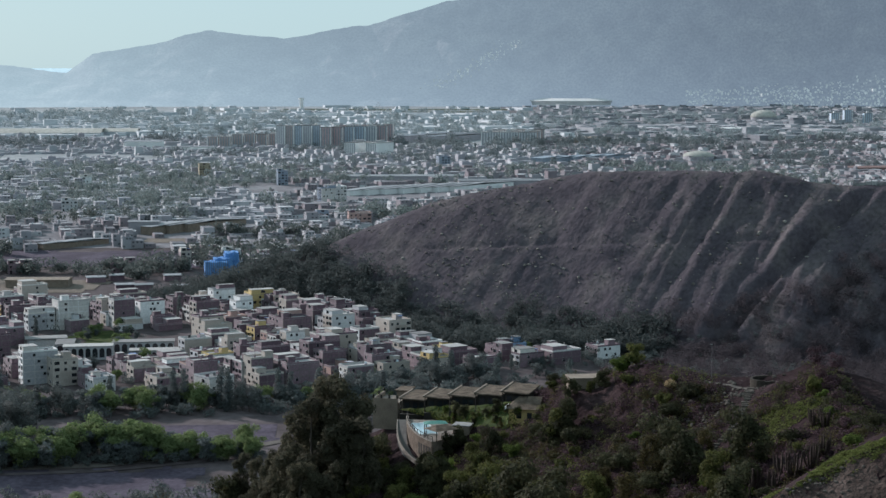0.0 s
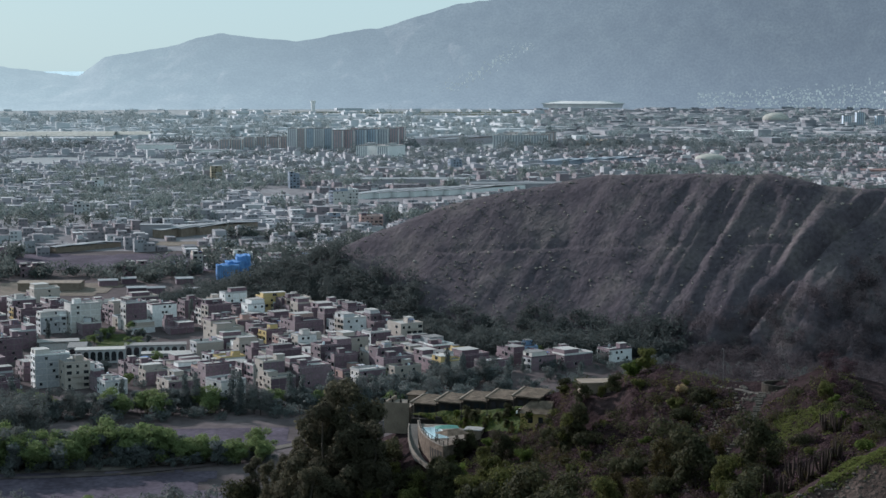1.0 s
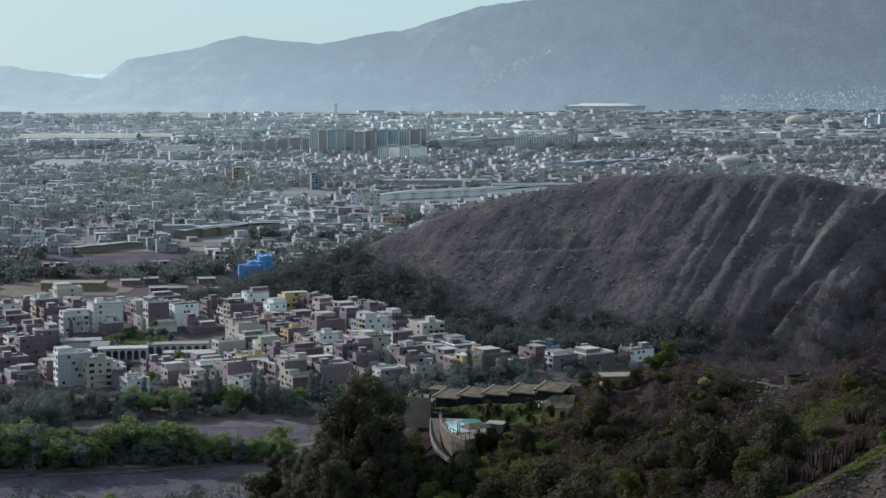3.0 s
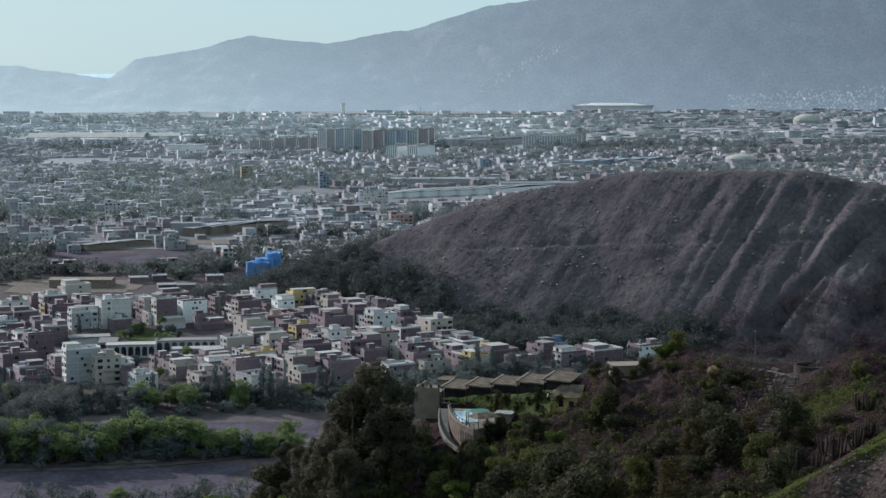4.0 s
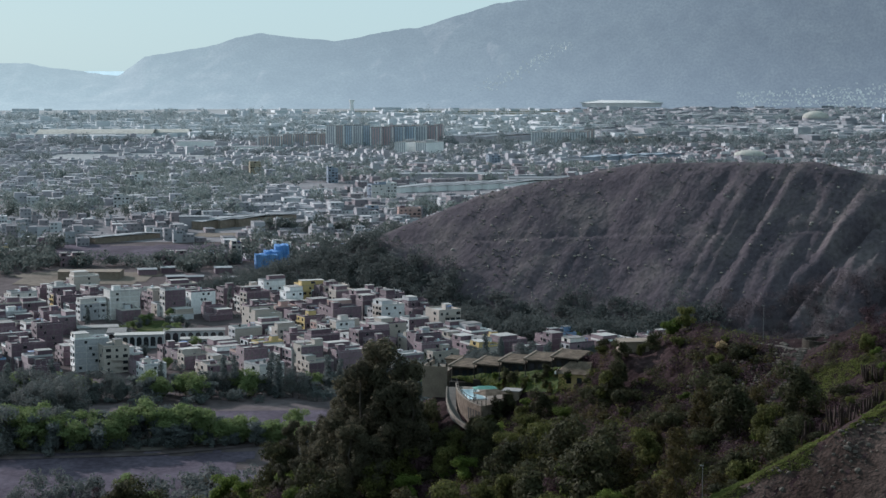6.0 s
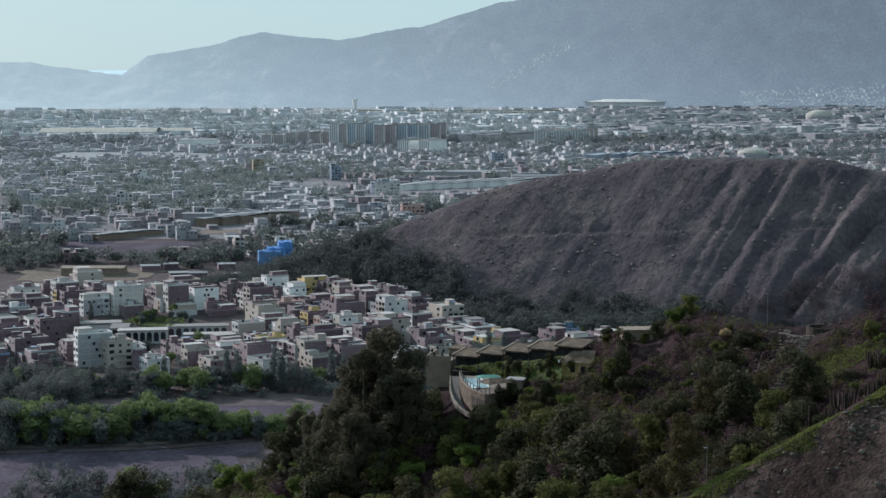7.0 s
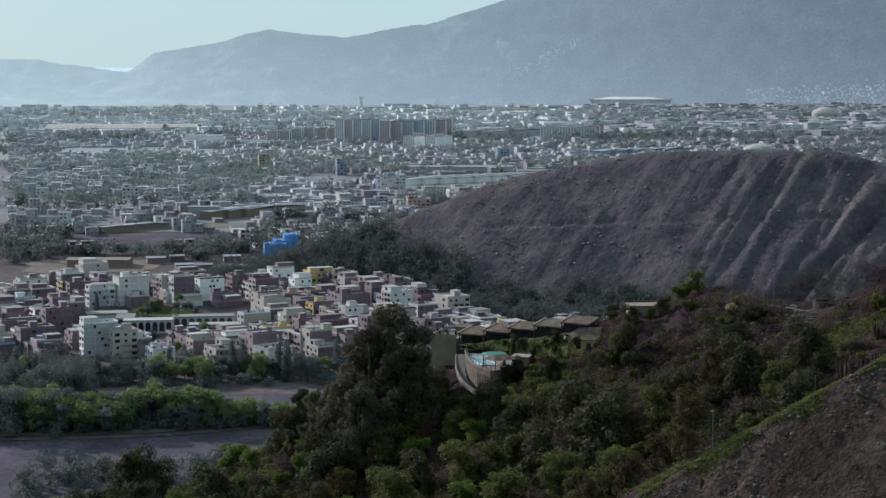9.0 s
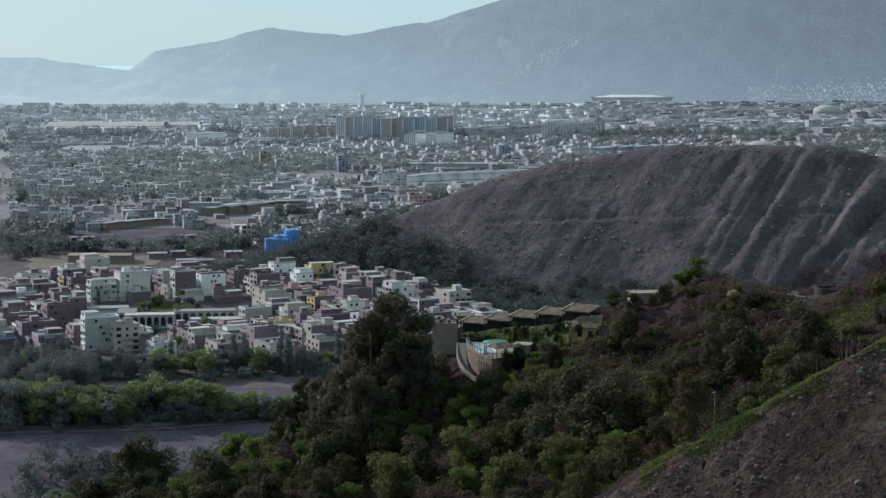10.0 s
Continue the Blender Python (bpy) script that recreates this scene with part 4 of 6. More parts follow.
for x0, x1, y0, y1 in ((-1.75, 1.75, -5.1, -4.9), (-1.75, 1.75, 4.9, 5.1), (-1.75, -1.55, -4.9, 4.9), (1.55, 1.75, -4.9, 4.9)):
    box(bm, x0, x1, y0, y1, 0.0, 0.14)
part("coping", bm, _pool, "pale pool edge", None, M_FRAME)
bm = bmesh.new()
box(bm, -1.55, 1.55, -4.9, 4.9, 0.0, 0.1)
part("water", bm, _pool, "clear light blue water", None, M_WATER)


def canopy(name, label, x, y, z, w, d, h, material, turn, pitch):
    ob = thing(name, label, "canopy", at=pose(x, y, z, 0, 0, turn))
    bm = bmesh.new()
    vs = [bm.verts.new(p) for p in ((-w / 2, -d / 2, h), (w / 2, -d / 2, h), (w / 2, d / 2, h), (-w / 2, d / 2, h), (-w * 0.22, 0, h + pitch), (w * 0.22, 0, h + pitch))]
    for q in ((0, 1, 5, 4), (1, 2, 5), (2, 3, 4, 5), (3, 0, 4), (3, 2, 1, 0)):
        bm.faces.new([vs[i] for i in q])
    part("roof", bm, ob, "", None, material)
    for u in (-w / 2 + 0.3, w / 2 - 0.3):
        for v in (-d / 2 + 0.3, d / 2 - 0.3):
            bm = bmesh.new()
            tube(bm, (u, v, 0), (u, v, h), 0.08, 0.08)
            part("post", bm, ob, "", None, M_DARKWOOD)
    return ob


canopy("pavilion", "open pavilion with a hipped brown thatched roof", -0.3, 296.6, 84.5, 5.0, 4.2, 1.9, M_THATCH, 35, 0.7)
canopy("awning", "green awning beside the pool", -1.3, 300.6, 84.5, 4.2, 2.6, 2.1, M_AWNING, 10, 0.4)
_g = thing("garden_house", "yellow house with a low beige tiled roof", "house", at=pose(11.6, 297.5, 87.4, 0, 0, -14))
bm = bmesh.new()
box(bm, 0, 5.0, 0, 6.0, -2.0, 2.5)
part("wall", bm, _g, "yellow plaster", None, M_YELLOW)
bm = bmesh.new()
vs = [bm.verts.new(p) for p in ((-0.5, -0.6, 2.45), (5.5, -0.6, 2.45), (5.5, 6.5, 2.9), (-0.5, 6.5, 2.9), (1.5, 3.0, 4.2), (5.5, 3.0, 4.2))]
for q in ((0, 1, 5, 4), (1, 2, 5), (2, 3, 4, 5), (3, 0, 4), (3, 2, 1, 0)):
    bm.faces.new([vs[i] for i in q])
part("roof", bm, _g, "beige tiles", None, M_THATCH)
bm = bmesh.new()
box(bm, -0.55, -0.35, -0.7, 6.5, 2.42, 2.85)
part("gutter", bm, _g, "white gutter board", None, M_WHITEWALL)
for u in (1.4, 3.3):
    bm = bmesh.new()
    box(bm, u, u + 0.9, -0.05, 0.01, 0.7, 1.8)
    part("window", bm, _g, "", None, M_GLASS)

_s = thing("flat_hut", "small tan hut with a flat roof among trees", "hut", at=pose(21.6, 287, 95.0, 0, 0, 6))
bm = bmesh.new()
box(bm, 0, 5.0, 0, 4.0, -1.6, 1.9)
part("wall", bm, _s, "", None, M_STUCCO)
bm = bmesh.new()
box(bm, -0.15, 5.35, -0.15, 4.15, 1.9, 2.08)
part("roof", bm, _s, "", None, M_STUCCO)
bm = bmesh.new()
box(bm, 3.6, 4.3, -0.04, 0.01, 0.2, 1.3)
part("window", bm, _s, "", None, M_GLASS)

# the drive that bends round the pool terrace
def ribbon(name, label, cat, knots, width, material, lift=0.06, fixed=None, n=40):
    """A band that follows the land along a smooth line."""
    k = np.array(knots, float)
    s = np.linspace(0, len(k) - 1, n)
    x, y = (np.interp(s, range(len(k)), k[:, i]) for i in (0, 1))
    for _ in range(3):
        x[1:-1], y[1:-1] = (x[:-2] + 2 * x[1:-1] + x[2:]) / 4, (y[:-2] + 2 * y[1:-1] + y[2:]) / 4
    v, f = [], []
    for i in range(n):
        a, b = max(0, i - 1), min(n - 1, i + 1)
        t = Vector((x[b] - x[a], y[b] - y[a])).normalized()
        for j in range(5):
            u = (j / 4 - 0.5) * width
            px, py = x[i] - t.y * u, y[i] + t.x * u
            v.append((px, py, (land(px, py) if fixed is None else fixed(s[i] / (len(k) - 1))) + lift))
    for i in range(n - 1):
        for j in range(4):
            q = i * 5 + j
            f.append((q, q + 1, q + 6, q + 5))
    return tagged(new(name, mesh_of(name, v, f, material, shade=True)), label, cat, kind="structure")


ribbon("road", "narrow paved drive climbing to the lodge", "road", ((-7.7, 318), (-7.5, 310), (-7.3, 304), (-6.2, 298.5), (-3.2, 293.2)), 1.7, M_PAVE, fixed=lambda s: 83.6 - 3.4 * s)
curved("kerb", "pale painted kerb wall beside the drive", "kerb", ((-8.5, 318), (-8.8, 300), (-4.4, 294.2)), (83.0, 80.3), (83.75, 81.15), 0.2, M_STONE)
# the garden that climbs from the pool to the bungalows
def garden_at(s, t):
    k = -0.15 + 5.0 * s
    top = Vector((-8.0 + 4.65 * k, 321.5 - 5.0 * k, 85.0 + 1.25 * k))
    low = Vector([float(np.interp(s, [0, 0.35, 0.6, 1], c)) for c in ((-1.2, 4.4, 6.6, 12.5), (313.8, 305.5, 299.5, 291.5), (84.45, 84.5, 84.8, 86.2))])
    p = low.lerp(top, t)
    p.z += 0.5 * (float(vnoise(p.x / 2.2, p.y / 2.2, 15)) - 0.5) + 0.6 * t * (1 - t)
    return p


_v = [garden_at(i / 49, j / 14) for i in range(45) for j in range(15)]
_f = [(a, a + 15, a + 16, a + 1) for i in range(44) for a in range(i * 15, i * 15 + 14)]
tagged(new("garden", mesh_of("garden", [tuple(p) for p in _v], _f, M_GRASS, shade=True)), "green garden bank below the bungalows", "garden", kind="structure")
_r = np.random.RandomState(75)
_c = [(*garden_at(a, b), 0.22, 0.7) for a, b in _r.uniform(0.02, 0.98, (420, 2))]
tagged(new("grass", leaf_mesh("grass", _c, 9000, 0.09, L_TURF, 76)), "tufts of fresh green garden grass", "grass", kind="stuff")
for x, y, s, k in ((10, 289, 0.45, 0), (6, 294.5, 0.45, 2), (1.2, 295.6, 0.42, 1), (3.2, 297, 0.4, 1), (-0.6, 294.5, 0.4, 0), (-10.5, 306, 0.5, 1), (-10, 299, 0.45, 0), (-7.5, 294, 0.5, 1), (-3.4, 293, 0.45, 1), (-1.8, 293.5, 0.45, 0), (-12, 314, 0.6, 0)):
    plant(TREES[k], x, y, s)

for k in range(24):  # garden bushes
    p = garden_at(rnd.uniform(0.12, 0.98), rnd.uniform(0.05, 0.8))
    plant(TREES[rnd.choice((0, 1, 2, 2, 3))], p.x, p.y, rnd.uniform(0.13, 0.3), p.z - 0.1)

# steps up to the lookout, treads of pale stone
_st = thing("stone_stairs", "rough pale stone steps up the hillside", "stairs")
for i in range(36):
    s = i / 35
    y = 265.5 - 29 * s
    x = float(np.interp(y, [236, 239.5, 244.5, 249, 254, 265], [32.5, 34.2, 38.8, 42.2, 45.0, 48.3])) + 0.15 * math.sin(i * 2.1)
    w = (1.5 - 0.6 * s) * rnd.uniform(0.7, 1.1)
    bm = bmesh.new()
    box(bm, -w / 2, w / 2, -0.2, 0.25, -0.4, 0.2, 0, 0.04)
    part("step", bm, _st, "", pose(x, y, float(near_hill_h(x, y)) + 0.1, 0, 0, -16 + rnd.uniform(-9, 9)), M_GREYROCK)
_ring = thing("lookout", "round stone wall of a lookout on the crest", "lookout", at=pose(51.5, 267.5, float(near_hill_h(51.5, 267.5)) - 0.1, 0, 0, 0))
for i in range(26):
    a, b = math.tau * i / 26, math.tau * (i + 0.94) / 26
    bm = bmesh.new()
    vs = [bm.verts.new((r * math.cos(t), r * math.sin(t), z)) for z in (-0.8, 0.45 + 0.08 * rnd.random()) for r, t in ((2.9, a), (2.9, b), (2.5, b), (2.5, a))]
    for q in ((3, 2, 1, 0), (4, 5, 6, 7), (0, 1, 5, 4), (1, 2, 6, 5), (2, 3, 7, 6), (3, 0, 4, 7)):
        bm.faces.new([vs[k] for k in q])
    part("stone_block", bm, _ring, "", None, M_ROCK)
_m = new("dry_grass_clump", leaf_mesh("dry_grass_clump", [(0, 0, 0.5, 0.85, 0.9), (0.4, 0.1, 0.45, 0.6, 0.8), (-0.45, 0, 0.4, 0.6, 0.8)], 900, 0.13, L_STRAW, 5))
_m.matrix_world = pose(36.6, 271.8, float(near_hill_h(36.6, 271.8)) + 0.2)
tagged(_m, "rounded clump of dry straw-coloured grass", "dry grass")
ribbon("footpath", "trodden pale earth path along the crest", "path", ((42, 271), (45, 269.5), (47, 267.5), (48.6, 264.5)), 1.0, M_TRACK, 0.08)


def lamp_post(x, y, h):
    ob = thing("lamp_post", "slim grey lamp post on the hillside", "lamp post", "lamp posts", at=pose(x, y, land(x, y)))
    bm = bmesh.new()
    tube(bm, (0, 0, -0.3), (0, 0, h), 0.045, 0.03, 8)
    part("pole", bm, ob, "", None, M_STEEL)
    bm = bmesh.new()
    box(bm, -0.28, 0.1, -0.12, 0.12, h, h + 0.12, 0, 0.02)
    part("lamp_head", bm, ob, "", None, M_STEEL)


lamp_post(23.0, 184.5, 4.4)
lamp_post(43.6, 274.5, 5.5)


# tall dry stalks beside the grass strip
def stalks(x, y, h):
    ob = thing("cactus", "dark clump of upright dry cactus stems", "cactus", "cactus clumps", at=pose(x, y, land(x, y), 0, 0, rnd.uniform(0, 360)))
    for k in range(13):
        bm = bmesh.new()
        a, r = rnd.uniform(0, math.tau), rnd.uniform(0.1, 1.1)
        foot, top = Vector((r * math.cos(a) * 0.6, r * math.sin(a) * 0.6, -0.1)), Vector((r * math.cos(a) * 1.2, r * math.sin(a) * 1.2, h * rnd.uniform(0.5, 1)))
        bend = foot.lerp(top, 0.4) + Vector((0.15 * math.cos(a), 0.15 * math.sin(a), 0))
        tube(bm, foot, bend, 0.13, 0.15, 6)
        tube(bm, bend, top, 0.15, 0.09, 6)
        part("stem", bm, ob, "", None, M_CACTUS)


for x, y, h in ((45.9, 220.7, 3.4), (48.4, 221, 3.2), (45, 223, 3.0), (43, 220.5, 2.8), (41.1, 222.7, 3.3), (39.6, 221, 2.6), (52.4, 237.3, 2.6), (53.6, 236, 2.4), (50.5, 223, 2.8)):
    stalks(x, y, h)


# ---- the near quarter ----
GRID = radians(-58)


def window_mesh(name, w, h):
    """A pane set back in a frame, in one piece."""
    bm = bmesh.new()
    fs = box(bm, -w / 2, w / 2, -0.1, 0.02, 0, h, 0)
    pane = bmesh.ops.inset_individual(bm, faces=[fs[2]], thickness=0.08, depth=-0.07)
    fs[2].material_index = 1
    me = bpy.data.meshes.new(name)
    bm.to_mesh(me)
    bm.free()
    me.materials.append(M_FRAME)
    me.materials.append(M_GLASS)
    return me


W_SMALL, W_WIDE, W_DOOR = window_mesh("window", 1.2, 1.2), window_mesh("window", 2.2, 1.4), window_mesh("door", 1.2, 2.1)
_bm = bmesh.new()
tube(_bm, (0, 0, 0), (0, 0, 1.2), 0.55, 0.55, 10)
tube(_bm, (0, 0, 1.2), (0, 0, 1.4), 0.5, 0.2, 10)
TANK = bpy.data.meshes.new("water_tank")
_bm.to_mesh(TANK)
_bm.free()
TANK.materials.append(M_TANK)
_bm = bmesh.new()
box(_bm, -0.13, 0.13, -0.13, 0.13, 0, 1.1)
COLUMN = bpy.data.meshes.new("column")
_bm.to_mesh(COLUMN)
_bm.free()
COLUMN.materials.append(M_ROOF)
PAINTS = [(M_PLASTER, "white-painted"), (M_CREAM, "cream-painted"), (M_BRICK, "bare brick"), (M_YELLOW, "yellow-painted"), (M_BLUE, "blue-painted"), (M_PINK, "pink-painted"), (M_HAZEBLUE, "hazy blue-painted"), (M_HAZEYELLOW, "hazy yellow-painted")]
STOREYS = {1: "one-storey", 2: "two-storey", 3: "three-storey", 4: "four-storey", 5: "five-storey", 6: "six-storey"}


def house(x, y, w, d, n, turn, paint, side=M_BRICK, front=True, detail=True, group="houses of the near quarter", z=None):
    """A flat-roofed town house; its front is the local -y side."""
    z = land(x, y) if z is None else z
    h = 2.75 * n
    front_mat, word = PAINTS[paint]
    ob = thing("house", f"{STOREYS[n]} {word} flat-roofed house", "house", group, at=pose(x, y, z, 0, 0, math.degrees(turn)))
    bm = bmesh.new()
    box(bm, -w / 2, w / 2, -d / 2 + 0.15, d / 2, -2.0, h)
    part("wall", bm, ob, "", None, side)
    bm = bmesh.new()
    box(bm, -w / 2 - 0.02, w / 2 + 0.02, -d / 2 - 0.05, -d / 2 + 0.15, -2.0, h + 0.1)
    part("facade", bm, ob, "", None, front_mat)
    bm = bmesh.new()
    t = 0.18
    for x0, x1, y0, y1 in () if not detail else ((-w / 2, w / 2, -d / 2 - 0.05, -d / 2 + t), (-w / 2, w / 2, d / 2 - t, d / 2), (-w / 2, -w / 2 + t, -d / 2 + t, d / 2 - t), (w / 2 - t, w / 2, -d / 2 + t, d / 2 - t)):
        box(bm, x0 - 0.03, x1 + 0.03, y0, y1, h + 0.1, h + 0.85)
    if detail:
        part("parapet", bm, ob, "", None, front_mat if rnd.random() < 0.55 else side)
    else:
        bm.free()
    bm = bmesh.new()
    box(bm, -w / 2 - 0.05, w / 2 + 0.05, -d / 2 - 0.08, d / 2 + 0.05, h, h + 0.12)
    part("roof", bm, ob, "pale concrete slab", None, M_ROOF)
    if not detail:
        return ob
    bm = bmesh.new()
    # the concrete frame shows between the bricks: slab edges and corner columns
    for k in range(1, n):
        box(bm, -w / 2 - 0.03, w / 2 + 0.03, -d / 2 + 0.16, d / 2 + 0.03, 2.75 * k - 0.14, 2.75 * k + 0.12)
    for u in (-w / 2 - 0.04, w / 2 - 0.26):
        for v in (-0.02, 0.32, 0.66, 0.99):
            y0 = -d / 2 + 0.18 + v * (d - 0.4)
            box(bm, u, u + 0.3, y0, y0 + 0.26, -1.5, h - 0.02)
    part("concrete_frame", bm, ob, "slab edges and corner columns", None, M_CONCRETE if side is M_BRICK else side)
    if rnd.random() < 0.5:
        bm = bmesh.new()
        a, b, c = rnd.uniform(-0.4, 0.1) * w, rnd.uniform(-0.4, 0.2) * d, rnd.uniform(1.8, 3.2)
        box(bm, a, a + c, b, b + c, h + 2.0, h + 2.06)
        for u, v in ((a, b), (a + c - 0.1, b), (a, b + c - 0.1), (a + c - 0.1, b + c - 0.1)):
            box(bm, u, u + 0.1, v, v + 0.1, h + 0.12, h + 2.0)
        part("roof_shelter", bm, ob, "", None, M_TARP)
    # rough brick walls, lean-tos and stored things on the roof
    for _ in range(rnd.choice((1, 1, 2))):
        bm = bmesh.new()
        a, b = rnd.uniform(-0.46, 0.2) * w, rnd.uniform(-0.46, 0.3) * d
        if rnd.random() < 0.6:
            long, tall = rnd.uniform(1.5, 4.5), rnd.uniform(0.9, 2.5)
            if rnd.random() < 0.5:
                box(bm, a, min(a + long, w / 2), b, b + 0.16, h + 0.12, h + tall)
            else:
                box(bm, a, a + 0.16, b, min(b + long, d / 2), h + 0.12, h + tall)
        else:
            e = rnd.uniform(0.6, 1.8)
            box(bm, a, a + e, b, b + e * rnd.uniform(0.6, 1.4), h + 0.12, h + rnd.uniform(0.5, 1.3))
        part("roof_wall", bm, ob, "", None, M_BRICK)
    for k in range(n):
        if k and rnd.random() < 0.65:
            bm = bmesh.new()
            b0 = rnd.uniform(-0.45, 0.0) * w
            box(bm, b0, b0 + w * 0.45, -d / 2 - 1.0, -d / 2, 2.75 * k - 0.1, 2.75 * k + 0.06)
            box(bm, b0, b0 + w * 0.45, -d / 2 - 1.0, -d / 2 - 0.9, 2.75 * k + 0.06, 2.75 * k + 0.95)
            part("balcony", bm, ob, "", None, front_mat)
        m = max(2, int(w / 3.0))
        for i in range(m):
            u = (i + 0.5) / m * w - w / 2
            me = W_DOOR if (k == 0 and i == 0) else rnd.choice((W_SMALL, W_WIDE))
            if rnd.random() < (0.78 if math.cos(turn) > -0.2 else 0.2):
                part("door" if me is W_DOOR else "window", me, ob, "", pose(u, -d / 2 - 0.07, 2.75 * k + (0 if me is W_DOOR else 0.9)))
        for sx, turn2 in ((w / 2 + 0.02, 90), (-w / 2 - 0.02, -90)):
            for _ in range(2):
                if rnd.random() < (1.0 if side is M_BRICK else 2.4) * (0.3 if math.sin(turn) * (1 if turn2 > 0 else -1) < 0 else 0.05):
                    part("window", W_SMALL, ob, "", pose(sx, rnd.uniform(-0.35, 0.35) * d, 2.75 * k + 1.0, 0, 0, turn2))
        for i in range(m):
            if rnd.random() < (0.55 if math.cos(turn) < 0.2 else 0.08):
                part("window", W_SMALL, ob, "", pose((i + 0.5) / m * w - w / 2, d / 2 + 0.03, 2.75 * k + 0.95, 0, 0, 180))
    if rnd.random() < 0.5:
        # an unfinished top floor on part of the roof
        bm = bmesh.new()
        a, b = rnd.uniform(0.4, 0.75) * d, rnd.choice((w, w * 0.6))
        y0 = rnd.choice((-d / 2 + 0.2, d / 2 - 0.2 - a))
        box(bm, -w / 2 + 0.2, -w / 2 + b - 0.2, y0, y0 + a, h + 0.12, h + 2.6)
        top = part("top_floor", bm, ob, "", None, rnd.choice((side, side, front_mat)))
        bm = bmesh.new()
        box(bm, -w / 2 + 0.05, -w / 2 + b - 0.05, y0 - 0.15, y0 + a + 0.15, h + 2.6, h + 2.75)
        part("top_roof", bm, top, "", None, M_ROOF)
        if math.cos(turn) > 0 or rnd.random() < 0.5:
            part("window", W_WIDE, top, "", pose(-w / 2 + b * 0.5, y0 - 0.03, h + 0.9))
    elif rnd.random() < 0.7:
        bm = bmesh.new()
        u, v = rnd.uniform(-0.3, 0.1) * w, rnd.uniform(-0.3, 0.2) * d
        s = rnd.uniform(2.4, 3.6)
        box(bm, u, u + s, v, v + s * 1.2, h + 0.12, h + 2.6)
        box(bm, u - 0.15, u + s + 0.15, v - 0.15, v + s * 1.2 + 0.15, h + 2.6, h + 2.75, 1)
        part("stair_head", bm, ob, "", None, rnd.choice((side, front_mat)), M_ROOF)
    if rnd.random() < 0.6:
        part("water_tank", TANK, ob, "", pose(rnd.uniform(-0.35, 0.35) * w, rnd.uniform(-0.35, 0.35) * d, h + 0.12))
    if rnd.random() < 0.25:
        for u in (-1, 1):
            for v in (-1, 0, 1):
                part("column", COLUMN, ob, "", pose(u * (w / 2 - 0.4), v * (d / 2 - 0.5), h + 0.85))
    return ob


def fronty(x):
    return 700 + 0.42 * max(0, x + 100)


def backy(x):
    return float(np.interp(x, [-300, -75, -25, 0, 20, 85], [925, 905, 848, 805, 792, 790]))


KEEP_OUT = [(-205, -118, 760, 850), (-182, -160, 715, 740), (-104, -84, 690, 712), (48, 62, 780, 805)]
count = 0
for row in range(-6, 8):
    for side in (0, 1):
        u = -240.0
        while u < 240:
            w = rnd.uniform(6.4, 9.6)
            v = row * 40 + (0 if side == 0 else 16.5)
            cu, cv = u + w / 2, v
            x = -80 + cu * math.cos(GRID) - cv * math.sin(GRID)
            y = 805 + cu * math.sin(GRID) + cv * math.cos(GRID)
            u += w + (0.25 if rnd.random() < 0.9 else 9)
            if not (-255 < x < 82 and fronty(x) + 8 < y < backy(x)) or any(a < x < b and c < y < d for a, b, c, d in KEEP_OUT):
                continue
            if far_hill_h(x, y) > valley_h(x, y) + 1 and x > -120:
                continue
            if rnd.random() < 0.05:
                continue
            n = rnd.choices((1, 2, 3, 4, 5), (1.6, 4, 4, 2.6, 0.7))[0]
            if x > -25:
                n = min(n, 2)
            if -190 < x < -110 and y < 765:
                n = min(n, 2)
            house(x, y, w, rnd.uniform(9.5, 16), n, GRID + (0 if side == 0 else math.pi), rnd.choices(range(6), (6.5, 3.0, 5.5, 0.4, 0.15, 0.4))[0], rnd.choices((M_BRICK, M_PLASTER, M_CREAM), (8, 1.4, 0.8))[0])
            count += 1
# the ones that stand out
house(-174, 728, 7.5, 15, 5, radians(-62), 0, M_PLASTER)
house(-163, 725, 11, 10, 4, radians(28), 1, M_CREAM)
house(-95, 702, 12, 12, 3, radians(-50), 0, M_PLASTER)
house(-202, 858, 12, 12, 3, radians(10), 0, M_PLASTER)
house(-24, 822, 12, 14, 4, radians(30), 1, M_CREAM)
house(-97, 898, 13, 12, 4, radians(25), 3, M_CREAM)
house(-84, 893, 14, 12, 4, radians(25), 1, M_PINK)
house(33, 790, 9, 9, 2, radians(20), 4, M_BLUE)
house(70, 798, 9, 7, 1, radians(8), 0, M_PLASTER)

